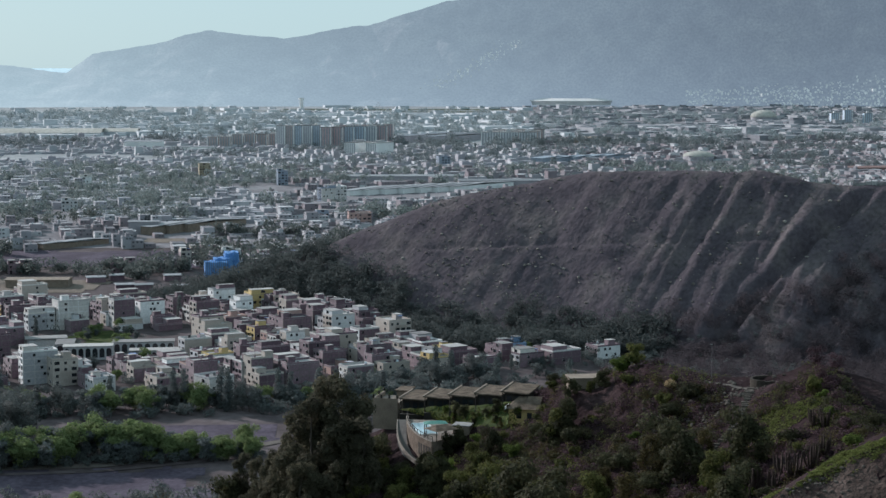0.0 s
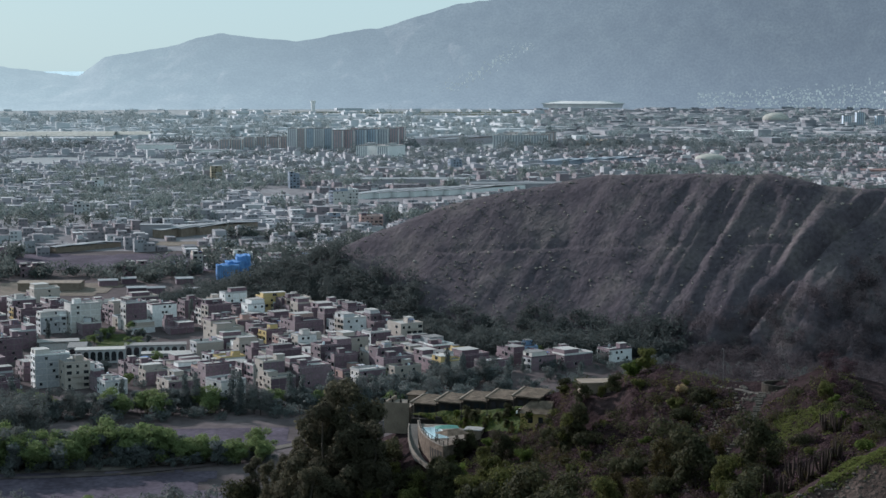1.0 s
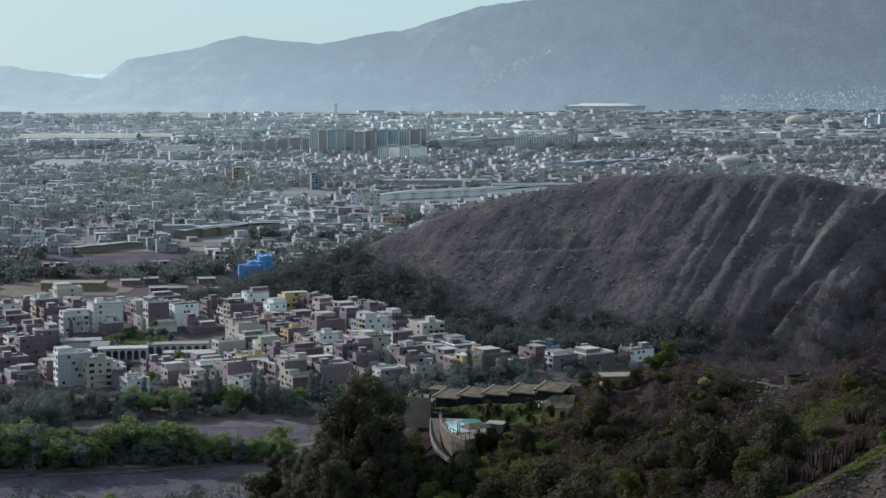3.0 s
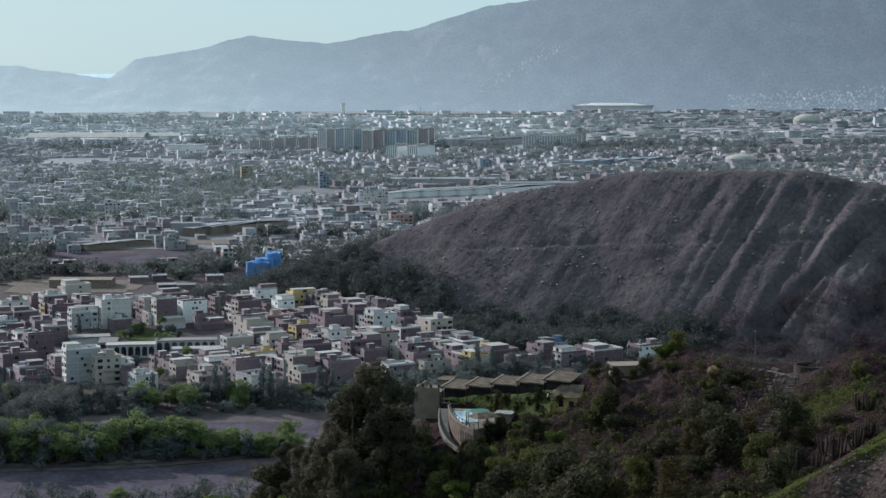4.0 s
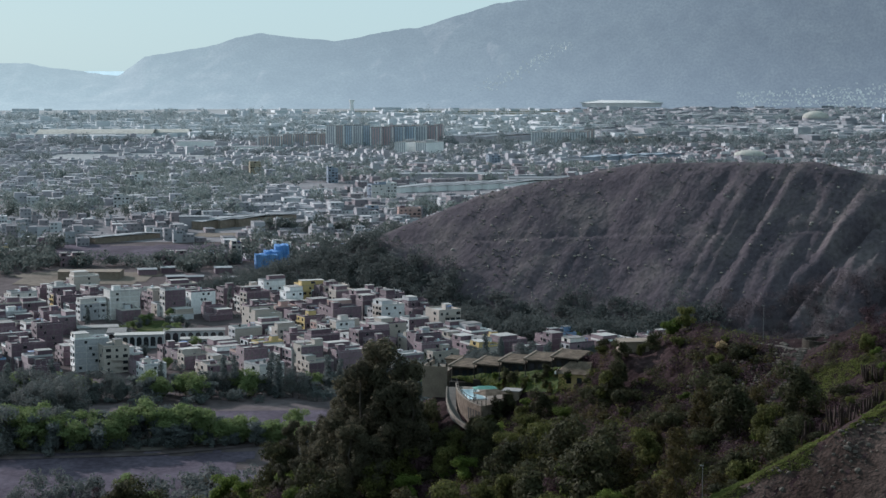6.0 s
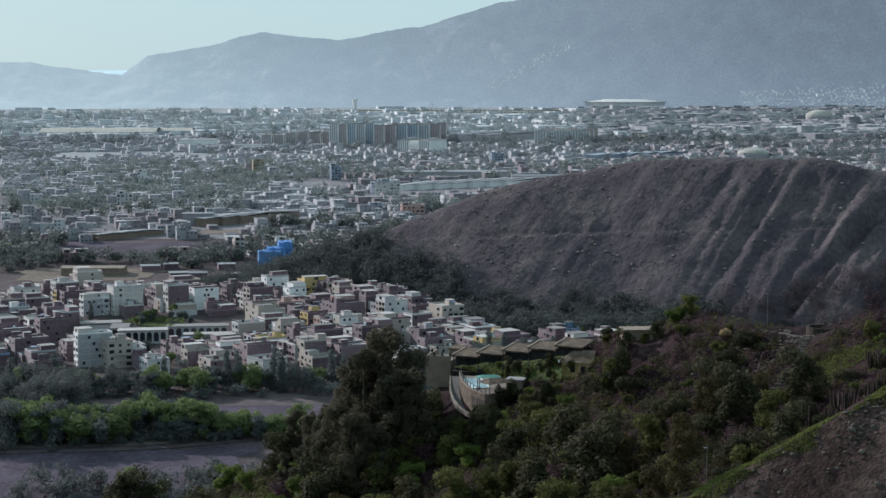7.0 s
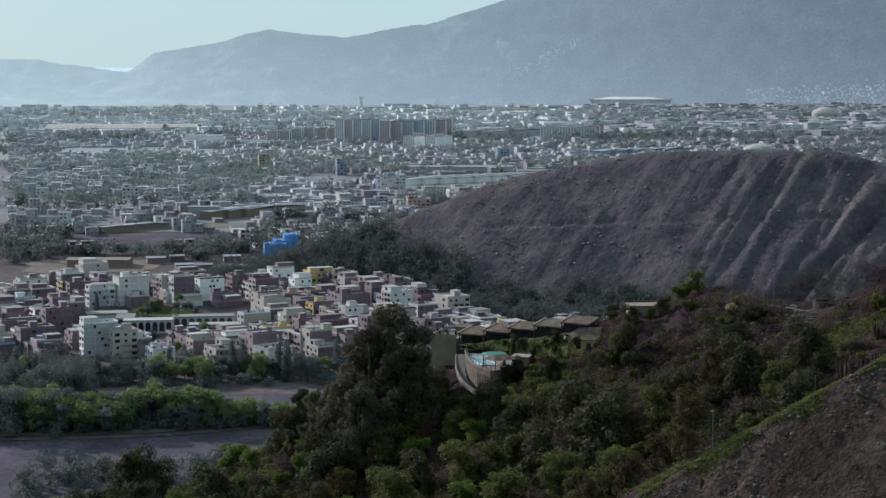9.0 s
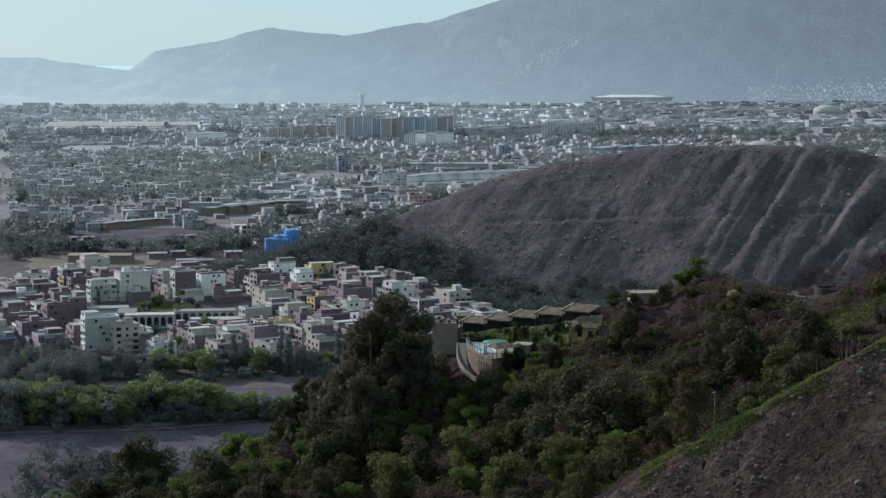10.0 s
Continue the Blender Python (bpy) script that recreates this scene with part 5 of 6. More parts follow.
# the school with its arched galleries round a yard
def school():
    ob = thing("school", "long white school building with arched galleries", "school", at=pose(-148, 780, land(-148, 780), 0, 0, 9))
    def wing(x0, x1, y0, y1, h, arches):
        bm = bmesh.new()
        box(bm, x0, x1, y0, y1, -2, h)
        w = part("wall", bm, ob, "", None, M_SCHOOL)
        bm = bmesh.new()
        box(bm, x0 - 0.4, x1 + 0.4, y0 - 0.5, y1 + 0.4, h, h + 0.3)
        part("roof", bm, ob, "pale concrete roof", None, M_ROOF)
        # dark arch-shaped panels on the wall stand in for the galleries' shade
        for i in range(arches):
            cx = x0 + (i + 0.5) / arches * (x1 - x0)
            r = (x1 - x0) / arches * 0.36
            bm = bmesh.new()
            ring = [(cx - r, 0.9), (cx + r, 0.9)] + [(cx + r * math.cos(t * math.pi / 6), h - 1.9 + r * math.sin(t * math.pi / 6)) for t in range(7)]
            vs = [bm.verts.new((a, y0 - 0.05, min(b, h - 0.3))) for a, b in ring]
            vb = [bm.verts.new((a, y0 + 0.02, min(b, h - 0.3))) for a, b in ring]
            bm.faces.new(vs)
            for k in range(len(vs)):
                bm.faces.new((vs[k], vb[k], vb[(k + 1) % len(vs)], vs[(k + 1) % len(vs)]))
            part("arch", bm, w, "dark panel for a shaded arched opening", None, M_GLASS)
    wing(-26, -4, -2, 6, 6.0, 7)
    wing(-4, 24, 8, 16, 6.0, 8)
    wing(4, 32, -5, 2, 4.0, 9)
    wing(-30, -22, 6, 22, 6.0, 2)


school()
draped("park", "green park lawn between the houses", "park", -182, -150, 808, 852, M_GRASS, 0.12, 2.0, 0.3, 0.5)
draped("sports_field", "bright green sports field beside the houses", "field", 46, 66, 778, 812, M_GRASS, 0.15, 2.0, 0.1)
draped("school_yard", "green paved school yard", "yard", -146, -116, 778, 792, M_GRASS, 0.12, 2.0, 0.1, 0.15)
_cp = thing("club_house", "low round-cornered club house beside a pool", "club house", at=pose(-190, 812, land(-190, 812), 0, 0, 15))
bm = bmesh.new()
box(bm, -9, 9, -4, 4, -1, 3.5, 0, 0.8)
part("wall", bm, _cp, "", None, M_PLASTER)
bm = bmesh.new()
box(bm, -10, 10, -5, 5, 3.5, 3.9, 0, 0.15)
part("roof", bm, _cp, "", None, M_ROOF)
bm = bmesh.new()
box(bm, -12, -4, -11, -6, -0.5, 0.25)
part("pool", bm, _cp, "blue water", None, M_WATER)

# cars parked along the edge of the quarter
def make_car():
    ob = thing("car", "small parked car by the roadside trees", "car", "parked cars")
    bm = bmesh.new()
    box(bm, -2.1, 2.1, -0.85, 0.85, 0.3, 0.85, 0, 0.12)
    part("body", bm, ob, "", None, M_CAR)
    bm = bmesh.new()
    vs = [bm.verts.new(p) for p in ((-1.3, -0.78, 0.85), (1.1, -0.78, 0.85), (1.1, 0.78, 0.85), (-1.3, 0.78, 0.85), (-0.9, -0.65, 1.42), (0.5, -0.65, 1.42), (0.5, 0.65, 1.42), (-0.9, 0.65, 1.42))]
    for q in ((4, 5, 6, 7), (0, 1, 5, 4), (1, 2, 6, 5), (2, 3, 7, 6), (3, 0, 4, 7)):
        bm.faces.new([vs[i] for i in q])
    part("cabin", bm, ob, "dark glass", None, M_GLASS)
    for u in (-1.3, 1.3):
        for v in (-0.8, 0.8):
            bm = bmesh.new()
            tube(bm, (u, v - 0.1, 0.32), (u, v + 0.1, 0.32), 0.32, 0.32, 12)
            part("wheel", bm, ob, "", None, M_RUBBER)
    return ob


_car = make_car()
for i in range(14):
    x = -186 + i * 5.2 if i < 9 else -100 + i * 3.0
    y = 690 + rnd.uniform(-5, 4)
    m = pose(x, y, land(x, y), 0, 0, rnd.choice((0, 8, 95)))
    if i:
        copy_thing(_car, m)
    else:
        _car.matrix_basis = m

# ---- fields and trees on the valley floor ----
draped("field", "bare tilled field of dark grey-brown soil", "field", -150, -60, 618, 652, M_FIELD, 0.1, 3, 0.1, 0.05)
draped("field", "bare fallow field beside the track", "field", -330, -70, 500, 586, M_FIELD, 0.1, 3, 0.12, 0.1)
ribbon("track", "pale dirt track across the fields", "track", ((-260, 585), (-170, 588), (-120, 594), (-75, 612), (-40, 640)), 4.5, M_TRACK, 0.22, None, 60)
ribbon("bank", "dark earth bank along the fields", "bank", ((-260, 578), (-170, 581), (-120, 587), (-70, 604)), 2.5, M_VALLEY, 0.3, None, 60)
VALLEY = [
    make_tree("valley_tree", "fresh green tree beside the fields", 9, 4.2, 2600, 0.27, L_HEDGE, 31, "round", "field trees"),
    make_tree("valley_tree", "dark green tree in the valley", 11, 4.8, 1700, 0.37, L_FAR, 32, "round", "valley trees"),
    make_tree("poplar", "tall slim poplar in a row", 13, 3.2, 1400, 0.34, L_FAR, 33, "column", "row of poplars"),
    make_tree("valley_tree", "very dark spreading tree in the valley", 13, 6.0, 3600, 0.25, L_NEARWOOD, 34, "round", "valley trees"),
    make_tree("valley_tree", "dry brown tree in the valley", 9, 4.0, 1300, 0.28, L_BROWN, 35, "round", "dry valley trees"),
]
for i in range(84):  # the row in front of the houses
    x = -215 + i * 2.5 + rnd.uniform(-1.5, 1.5)
    plant(VALLEY[rnd.choices((0, 1, 2, 3), (2.2, 4, 1.5, 0.7))[0]], x, 668 + 0.13 * (x + 150) + rnd.uniform(-6, 10), rnd.uniform(0.8, 1.15))
for i in range(72):  # the bright hedge between the fields
    x = -178 + i * 1.55 + rnd.uniform(-1.5, 1.5)
    plant(VALLEY[0 if rnd.random() < 0.6 else 1], x, 598 + 0.12 * (x + 130) + rnd.uniform(-6, 9), rnd.uniform(0.75, 1.3) * (1.2 if x < -105 else 0.8))
for i in range(26):  # the dark wood at the edge
    plant(VALLEY[3], rnd.uniform(-208, -152), rnd.uniform(585, 655), rnd.uniform(1.15, 1.6))
for i in range(26):  # scrub at the foot of the near hill
    x = rnd.uniform(-150, -60)
    plant(VALLEY[rnd.choices((1, 3, 4, 0), (3, 2, 2, 1))[0]], x, rnd.uniform(470, 545) if x < -90 else rnd.uniform(400, 560), rnd.uniform(0.45, 0.85))
for i in range(60):  # the belt between the houses and the near hill
    x = rnd.uniform(-40, 105)
    plant(VALLEY[rnd.choices((1, 3, 2), (3, 3, 1))[0]], x, fronty(x) - rnd.uniform(-6, 60), rnd.uniform(0.7, 1.1) * (0.5 if x > 25 else 1))
for i in range(45):
    x, y = rnd.uniform(-240, 60), 0
    y = rnd.uniform(fronty(x) + 12, backy(x))
    plant(VALLEY[rnd.choices((1, 0, 2), (3, 2, 1))[0]], x, y, rnd.uniform(0.45, 0.8))
for i in range(26):
    plant(VALLEY[rnd.choices((1, 0), (3, 1))[0]], rnd.uniform(-185, -148), rnd.uniform(806, 856), rnd.uniform(0.35, 0.65))


# a low wall with posts along the crest of the dark hill
_cw = thing("crest_wall", "low grey wall with posts along the hill crest", "wall")
for i in range(16):
    x = 217 + i * 3.2
    y = 905.0
    bm = bmesh.new()
    box(bm, 0, 3.1, 0, 0.3, -1.5, 1.7)
    part("panel", bm, _cw, "", pose(x, y, float(far_hill_h(x, y)) + 0.2), M_ROOF)
    bm = bmesh.new()
    box(bm, -0.15, 0.15, -0.1, 0.4, -1.5, 2.3)
    part("post", bm, _cw, "", pose(x, y, float(far_hill_h(x, y)) + 0.2), M_ROOF)

# ---- the city across the plain ----
def behind_hill(x, y):
    """Ground that the dark hill hides, or stands on."""
    if -150 < x < 420 and 770 < y < 1120 and far_hill_h(x, y) > valley_h(x, y) - 1:
        return True
    if y < 900:
        return False
    z = 148 - (148 - crest_far(x * 930 / y)[0]) * y / 930
    return y > 930 and z > valley_h(x, y) + 16


LANDMARKS = []


def keep_free(x, y, r):
    LANDMARKS.append((x, y, r))


def free(x, y, extra=0):
    return all((x - a) ** 2 + (y - b) ** 2 > (r + extra) ** 2 for a, b, r in LANDMARKS)


def hall(name, label, x, y, w, d, h, turn, wall, roof, rise=2.0, kind="ridge", z=None):
    """A large shed: walls, and a ridged, arched or flat roof."""
    ob = thing(name, label, "shed", at=pose(x, y, land(x, y) if z is None else z, 0, 0, turn))
    bm = bmesh.new()
    box(bm, -w / 2, w / 2, -d / 2, d / 2, -3, h)
    part("wall", bm, ob, "", None, wall)
    bm = bmesh.new()
    n = 10 if kind == "arch" else 2
    rows = []
    for i in range(n + 1):
        u = (i / n - 0.5) * (d + 1)
        e = rise * (math.sin(math.pi * i / n) if kind == "arch" else 1 - abs(2 * i / n - 1))
        rows.append([bm.verts.new((-w / 2 - 0.5, u, h + e + 0.05)), bm.verts.new((w / 2 + 0.5, u, h + e + 0.05)), bm.verts.new((w / 2 + 0.5, u, h + e + 0.35)), bm.verts.new((-w / 2 - 0.5, u, h + e + 0.35))])
    for a, b in zip(rows, rows[1:]):
        for k in range(4):
            bm.faces.new((a[k], a[(k + 1) % 4], b[(k + 1) % 4], b[k]))
    bm.faces.new(rows[0])
    bm.faces.new(rows[-1][::-1])
    part("roof", bm, ob, "", None, roof)
    keep_free(x, y, max(w, d) * 0.5)
    return ob


M_BAY = mat("pale_windows", [(0.22, 0.235, 0.26), (0.28, 0.29, 0.31)], 0.3, rough=0.4)


def blocks(label, x, y, w, d, storeys, turn, walls, group, bays=6, z=None):
    """A slab of flats with bands of windows and a roof hut."""
    h = storeys * 2.75
    ob = thing("apartment_block", label, "apartment block", group, at=pose(x, y, land(x, y) if z is None else z, 0, 0, turn))
    bm = bmesh.new()
    box(bm, -w / 2, w / 2, -d / 2, d / 2, -3, h)
    body = part("wall", bm, ob, "", None, walls)
    bm = bmesh.new()
    box(bm, -w / 2 - 0.3, w / 2 + 0.3, -d / 2 - 0.3, d / 2 + 0.3, h, h + 0.9)
    roof = part("roof", bm, ob, "pale flat roof", None, M_ROOF)
    bm = bmesh.new()
    box(bm, -w * 0.16, w * 0.1, -d * 0.25, d * 0.25, h + 0.9, h + 3.6)
    part("roof_hut", bm, roof, "", None, M_PLASTER)
    for i in range(bays):
        u = (i + 0.5) / bays * w - w / 2
        bm = bmesh.new()
        box(bm, u - w / bays * 0.24, u + w / bays * 0.24, -d / 2 - 0.12, -d / 2 + 0.05, 0.6, h - 0.5)
        part("window_bay", bm, body, "", None, M_BAY)
    for sgn in (-1, 1):
        bm = bmesh.new()
        box(bm, sgn * w / 2 - 0.5, sgn * w / 2 + 0.5, -d / 2 - 0.35, -d / 2 + 0.3, -3, h)
        part("corner_pier", bm, body, "", None, M_WHITEWALL)
    keep_free(x, y, max(w, d) * 0.6)
    return ob


# towers of coloured flats
M_FLAT1 = mat("grey_flats", [(0.46, 0.46, 0.48), (0.54, 0.54, 0.56)], 0.05)
M_FLAT2 = mat("blue_grey_flats", [(0.33, 0.40, 0.48), (0.40, 0.46, 0.54)], 0.05)
M_FLAT3 = mat("red_flats", [(0.38, 0.27, 0.28), (0.43, 0.32, 0.32)], 0.05)
M_FLAT4 = mat("brown_flats", [(0.34, 0.275, 0.265), (0.39, 0.32, 0.305)], 0.05)
for i, (m, word) in enumerate(((M_FLAT1, "pale grey"), (M_FLAT4, "brownish"), (M_FLAT2, "blue-grey"), (M_FLAT1, "pale grey"), (M_FLAT2, "blue-grey"))):
    blocks(f"tall {word} block of flats with white corners", -232 + i * 12.6, 2450 + i * 3, 12.0, 16, 12, 0, m, "tall flats", 4)
for i, (m, word) in enumerate(((M_FLAT3, "dark red"), (M_FLAT3, "dark red"), (M_FLAT2, "blue-grey"), (M_FLAT2, "blue-grey"), (M_FLAT1, "pale grey"), (M_FLAT3, "dark red"))):
    blocks(f"tall {word} block of flats with white corners", -167 + i * 15.6, 2455 + i * 12, 14.8, 16, 11, -4, m, "tall flats", 4)
for i in range(5):
    blocks("tall reddish block of flats at the back of the estate", -150 + i * 17, 2540 + i * 10, 15, 14, 11, -4, (M_FLAT3, M_FLAT1)[i % 2], "rear flats", 4)
for x, y, w, d in ((-112, 2285, 40, 14), (-84, 2275, 40, 14)):
    blocks("low white block of flats with a roof terrace", x, y, 16, 46, 6, -28, M_WHITEWALL, "white flats", 5)
for i in range(6):
    blocks("brown brick block of flats", -330 + i * 17, 2460 + i * 6, 15, 14, 7 - (i < 2), 0, M_FLAT4, "brown flats", 4)
for i in range(3):
    for j in range(3):
        blocks("grey-brown six-storey block of flats", 70 + i * 28 + j * 9, 2560 + j * 45, 25, 16, 7, -3, M_FLAT4 if j else M_FLAT1, "estate of grey flats", 6)

# halls and sheds
M_TANROOF = mat("faded_roof_sheets", [(0.30, 0.295, 0.27), (0.38, 0.37, 0.34)], 0.02, rough=0.9, spec=0.1)
for i in range(7):
    hall("market_hall", "long low market hall with a pale sheet roof", -60 + i * 16, 1600 + i * 9, 11, 95, 4.5, -38, M_WHITEWALL, M_SHEET, 1.6)
hall("market_hall", "long market hall with a grey roof", -40, 1765, 120, 14, 5, 3, M_CITY, M_SHEET, 1.5)
hall("market_hall", "long market hall with a grey roof", 70, 1700, 110, 16, 5, 4, M_CITY, M_SHEET, 1.5)
for i in range(3):
    hall("warehouse", "grey warehouse with a pale ridged roof", -196 + i * 12, 1255 + i * 9, 11, 60, 5, -38, M_STUCCO, M_SHEET, 1.6)
hall("workshop", "flat grey workshop with an open front", -218, 1245, 22, 12, 8, 5, M_CITY, M_SHEET, 0.4)
hall("warehouse", "huge low warehouse with a curved grey-tan roof", -660, 2850, 190, 110, 6, 6, M_FARWALL, M_TANROOF, 6, "arch")
hall("warehouse", "wide warehouse with a pale roof", -560, 2900, 90, 90, 6, 6, M_FARWALL, M_TANROOF, 4, "arch")
hall("warehouse", "white windowless warehouse in the plain", -425, 2440, 52, 40, 11, 4, M_WHITEWALL, M_SHEET, 1)
hall("warehouse", "long low white shed among houses", -350, 2380, 70, 20, 6, 3, M_WHITEWALL, M_SHEET, 1)
hall("depot", "long dark depot with a slate-grey roof", -10, 2720, 26, 190, 9, -33, M_CITY, M_DARKSHEET, 2)
hall("depot", "long dark depot with a slate-grey roof", 28, 2700, 26, 190, 9, -33, M_CITY, M_DARKSHEET, 2)
for i in range(5):
    hall("factory", "low factory with a blue sheet roof", 135 + i * 20, 2130 + i * 14, 18, 62, 5, -40, M_BLUESHEET, M_BLUESHEET, 1.5)
hall("factory", "long low hall with a white roof", 521, 2990, 74, 30, 8, 2, M_CITY, M_WHITEWALL, 1.5)
hall("factory", "low hall with a red roof", 480, 1930, 60, 20, 5, 10, M_REDROOF, M_REDROOF, 1.5)
hall("factory", "sloping pale shed roof", 230, 2650, 24, 70, 7, -35, M_STUCCO, M_STUCCO, 2)
for i in range(3):
    hall("shed", "row shed with a pale roof by the fields", -262 + i * 9, 1160 + i * 8, 8, 26, 3.5, -50, M_STUCCO, M_SHEET, 0.8)


def dome(label, x, y, r, rise, material):
    ob = thing("domed_hall", label, "hall", at=pose(x, y, land(x, y)))
    bm = bmesh.new()
    n, m = 24, 7
    rings = [[bm.verts.new((r * math.cos(t * math.tau / n) * math.cos(k / m * 1.5), r * math.sin(t * math.tau / n) * math.cos(k / m * 1.5), 5 + rise * math.sin(k / m * 1.5))) for t in range(n)] for k in range(m + 1)]
    for a, b in zip(rings, rings[1:]):
        for t in range(n):
            bm.faces.new((a[t], a[(t + 1) % n], b[(t + 1) % n], b[t]))
    bm.faces.new(rings[-1])
    part("dome", bm, ob, "", None, material)
    bm = bmesh.new()
    tube(bm, (0, 0, -2), (0, 0, 5), r * 0.98, r * 0.98, 24)
    part("wall", bm, ob, "", None, M_CITY)
    keep_free(x, y, r)


dome("hall under a pale tan dome", 679, 3640, 28, 15, M_TANROOF)
dome("hall under a low grey dome", 322, 2160, 20, 7, M_TANROOF)

# the stadium: an oval bowl under a pale ring roof
_st = thing("stadium", "large oval stadium with a pale roof ring", "stadium", at=pose(340, 4560, 76))
bm = bmesh.new()
n = 72
rings = [[bm.verts.new((a * math.cos(t * math.tau / n), b * math.sin(t * math.tau / n), z)) for t in range(n)] for a, b, z in ((104, 86, -3), (106, 88, 5), (107, 89, 9))]
for a, b in zip(rings, rings[1:]):
    for t in range(n):
        bm.faces.new((a[t], a[(t + 1) % n], b[(t + 1) % n], b[t]))
part("wall", bm, _st, "pale concrete wall", None, M_WHITEWALL)
bm = bmesh.new()
rings = [[bm.verts.new((a * math.cos(t * math.tau / n), b * math.sin(t * math.tau / n), z)) for t in range(n)] for a, b, z in ((110, 92, 7), (110, 92, 9), (72, 57, 15), (72, 57, 14))]
for a, b in zip(rings, rings[1:]):
    for t in range(n):
        bm.faces.new((a[t], a[(t + 1) % n], b[(t + 1) % n], b[t]))
part("roof_ring", bm, _st, "white roof ring", None, M_FRAME)
keep_free(340, 4560, 120)

_tw = thing("water_tower", "slim white tower at the edge of the plain", "tower", at=pose(-361, 4380, land(-361, 4380)))
bm = bmesh.new()
tube(bm, (0, 0, -2), (0, 0, 22), 5, 5, 12)
part("shaft", bm, _tw, "", None, M_WHITEWALL)
bm = bmesh.new()
tube(bm, (0, 0, 22), (0, 0, 27), 7, 7, 12)
part("head", bm, _tw, "", None, M_WHITEWALL)
keep_free(-361, 4380, 20)
for x, y, w, h in ((770, 3380, 16, 24), (800, 3400, 15, 28), (835, 3380, 16, 22)):
    blocks("tall blue-grey block of flats at the plain's edge", x, y, w, 16, int(h / 2.75), 0, M_FLAT2, "dark flats", 4)

# scaffolds wrapped in blue netting
_bn = thing("netted_building", "building site wrapped in bright blue netting", "building site", at=pose(-135, 1030, land(-135, 1030), 0, 0, 12))
for x0, x1, y0, y1, h, tilt in ((-9, 4, -5, 6, 8.5, 0), (4, 12, 6, 18, 13, 0), (-3, 8, 2, 12, 10, 0)):
    bm = bmesh.new()
    box(bm, x0, x1, y0, y1, -2, h)
    bmesh.ops.subdivide_edges(bm, edges=bm.edges[:], cuts=5, use_grid_fill=True)
    for v in bm.verts:
        v.co += Vector((0.35 * math.sin(v.co.y * 2.1 + v.co.z), 0.35 * math.sin(v.co.x * 1.9), 0.5 * math.sin(v.co.x * 0.9 + v.co.y)))
    part("net", bm, _bn, "blue netting", None, M_NET)
for k in range(12):
    bm = bmesh.new()
    u, v = -9 + 1.2 * k, -5.3
    tube(bm, (u, v, -1), (u, v, 9.4), 0.12, 0.12, 5)
    part("pole", bm, _bn, "", None, M_STEEL)
keep_free(-140, 1030, 20)

# single houses that stand out in the plain
for x, y, w, d, n, t, paint, s in ((-306, 1400, 13, 10, 3, 12, 0, M_PLASTER), (-100, 1470, 9, 14, 5, -60, 6, M_PLASTER), (-64, 1305, 17, 12, 3, 10, 5, M_PINK),
                                   (-92, 1490, 12, 12, 5, 28, 0, M_PLASTER), (-95, 1330, 10, 10, 2, 20, 6, M_HAZEBLUE), (-258, 1850, 12, 12, 4, 15, 7, M_HAZEYELLOW),
                                   (-160, 1700, 10, 10, 5, 15, 6, M_HAZEBLUE), (0, 2030, 14, 12, 4, 15, 6, M_HAZEBLUE), (-345, 1650, 12, 12, 4, 15, 0, M_PLASTER), (-135, 1085, 12, 8, 3, 12, 0, M_PLASTER)):
    house(x, y, w, d, n, radians(t), paint, s, group="houses of the plain")
    keep_free(x, y, 11)
draped("sandy_lot", "pale bare sandy lot at the edge of town", "lot", -290, -195, 955, 1015, M_SAND, 0.25, 5, 0.25)
draped("sandy_lot", "brown bare lot among the houses", "lot", -215, -172, 1175, 1215, M_SAND, 0.25, 5, 0.25)
draped("dark_field", "dark fallow field at the edge of town", "field", -300, -130, 1055, 1150, M_FIELD, 0.25, 6, 0.2)
hall("workshop", "long tan workshop on the sandy lot", -235, 990, 36, 14, 4, 2, M_STUCCO, M_STUCCO, 0.8)
keep_free(-240, 985, 45)
keep_free(-230, 1100, 55)
keep_free(-193, 1195, 18)
for i in range(6):
    hall("shed", "low brick shed at the field's edge", -205 + i * 11, 985 + rnd.uniform(-18, 30), rnd.uniform(7, 12), 9, 3, 15, M_BRICK, M_SHEET, 0.5)

# nearest houses of the plain, one by one
near_city, mid_city, far_city = Boxes(), Boxes(), Boxes()
TOWN = radians(17)


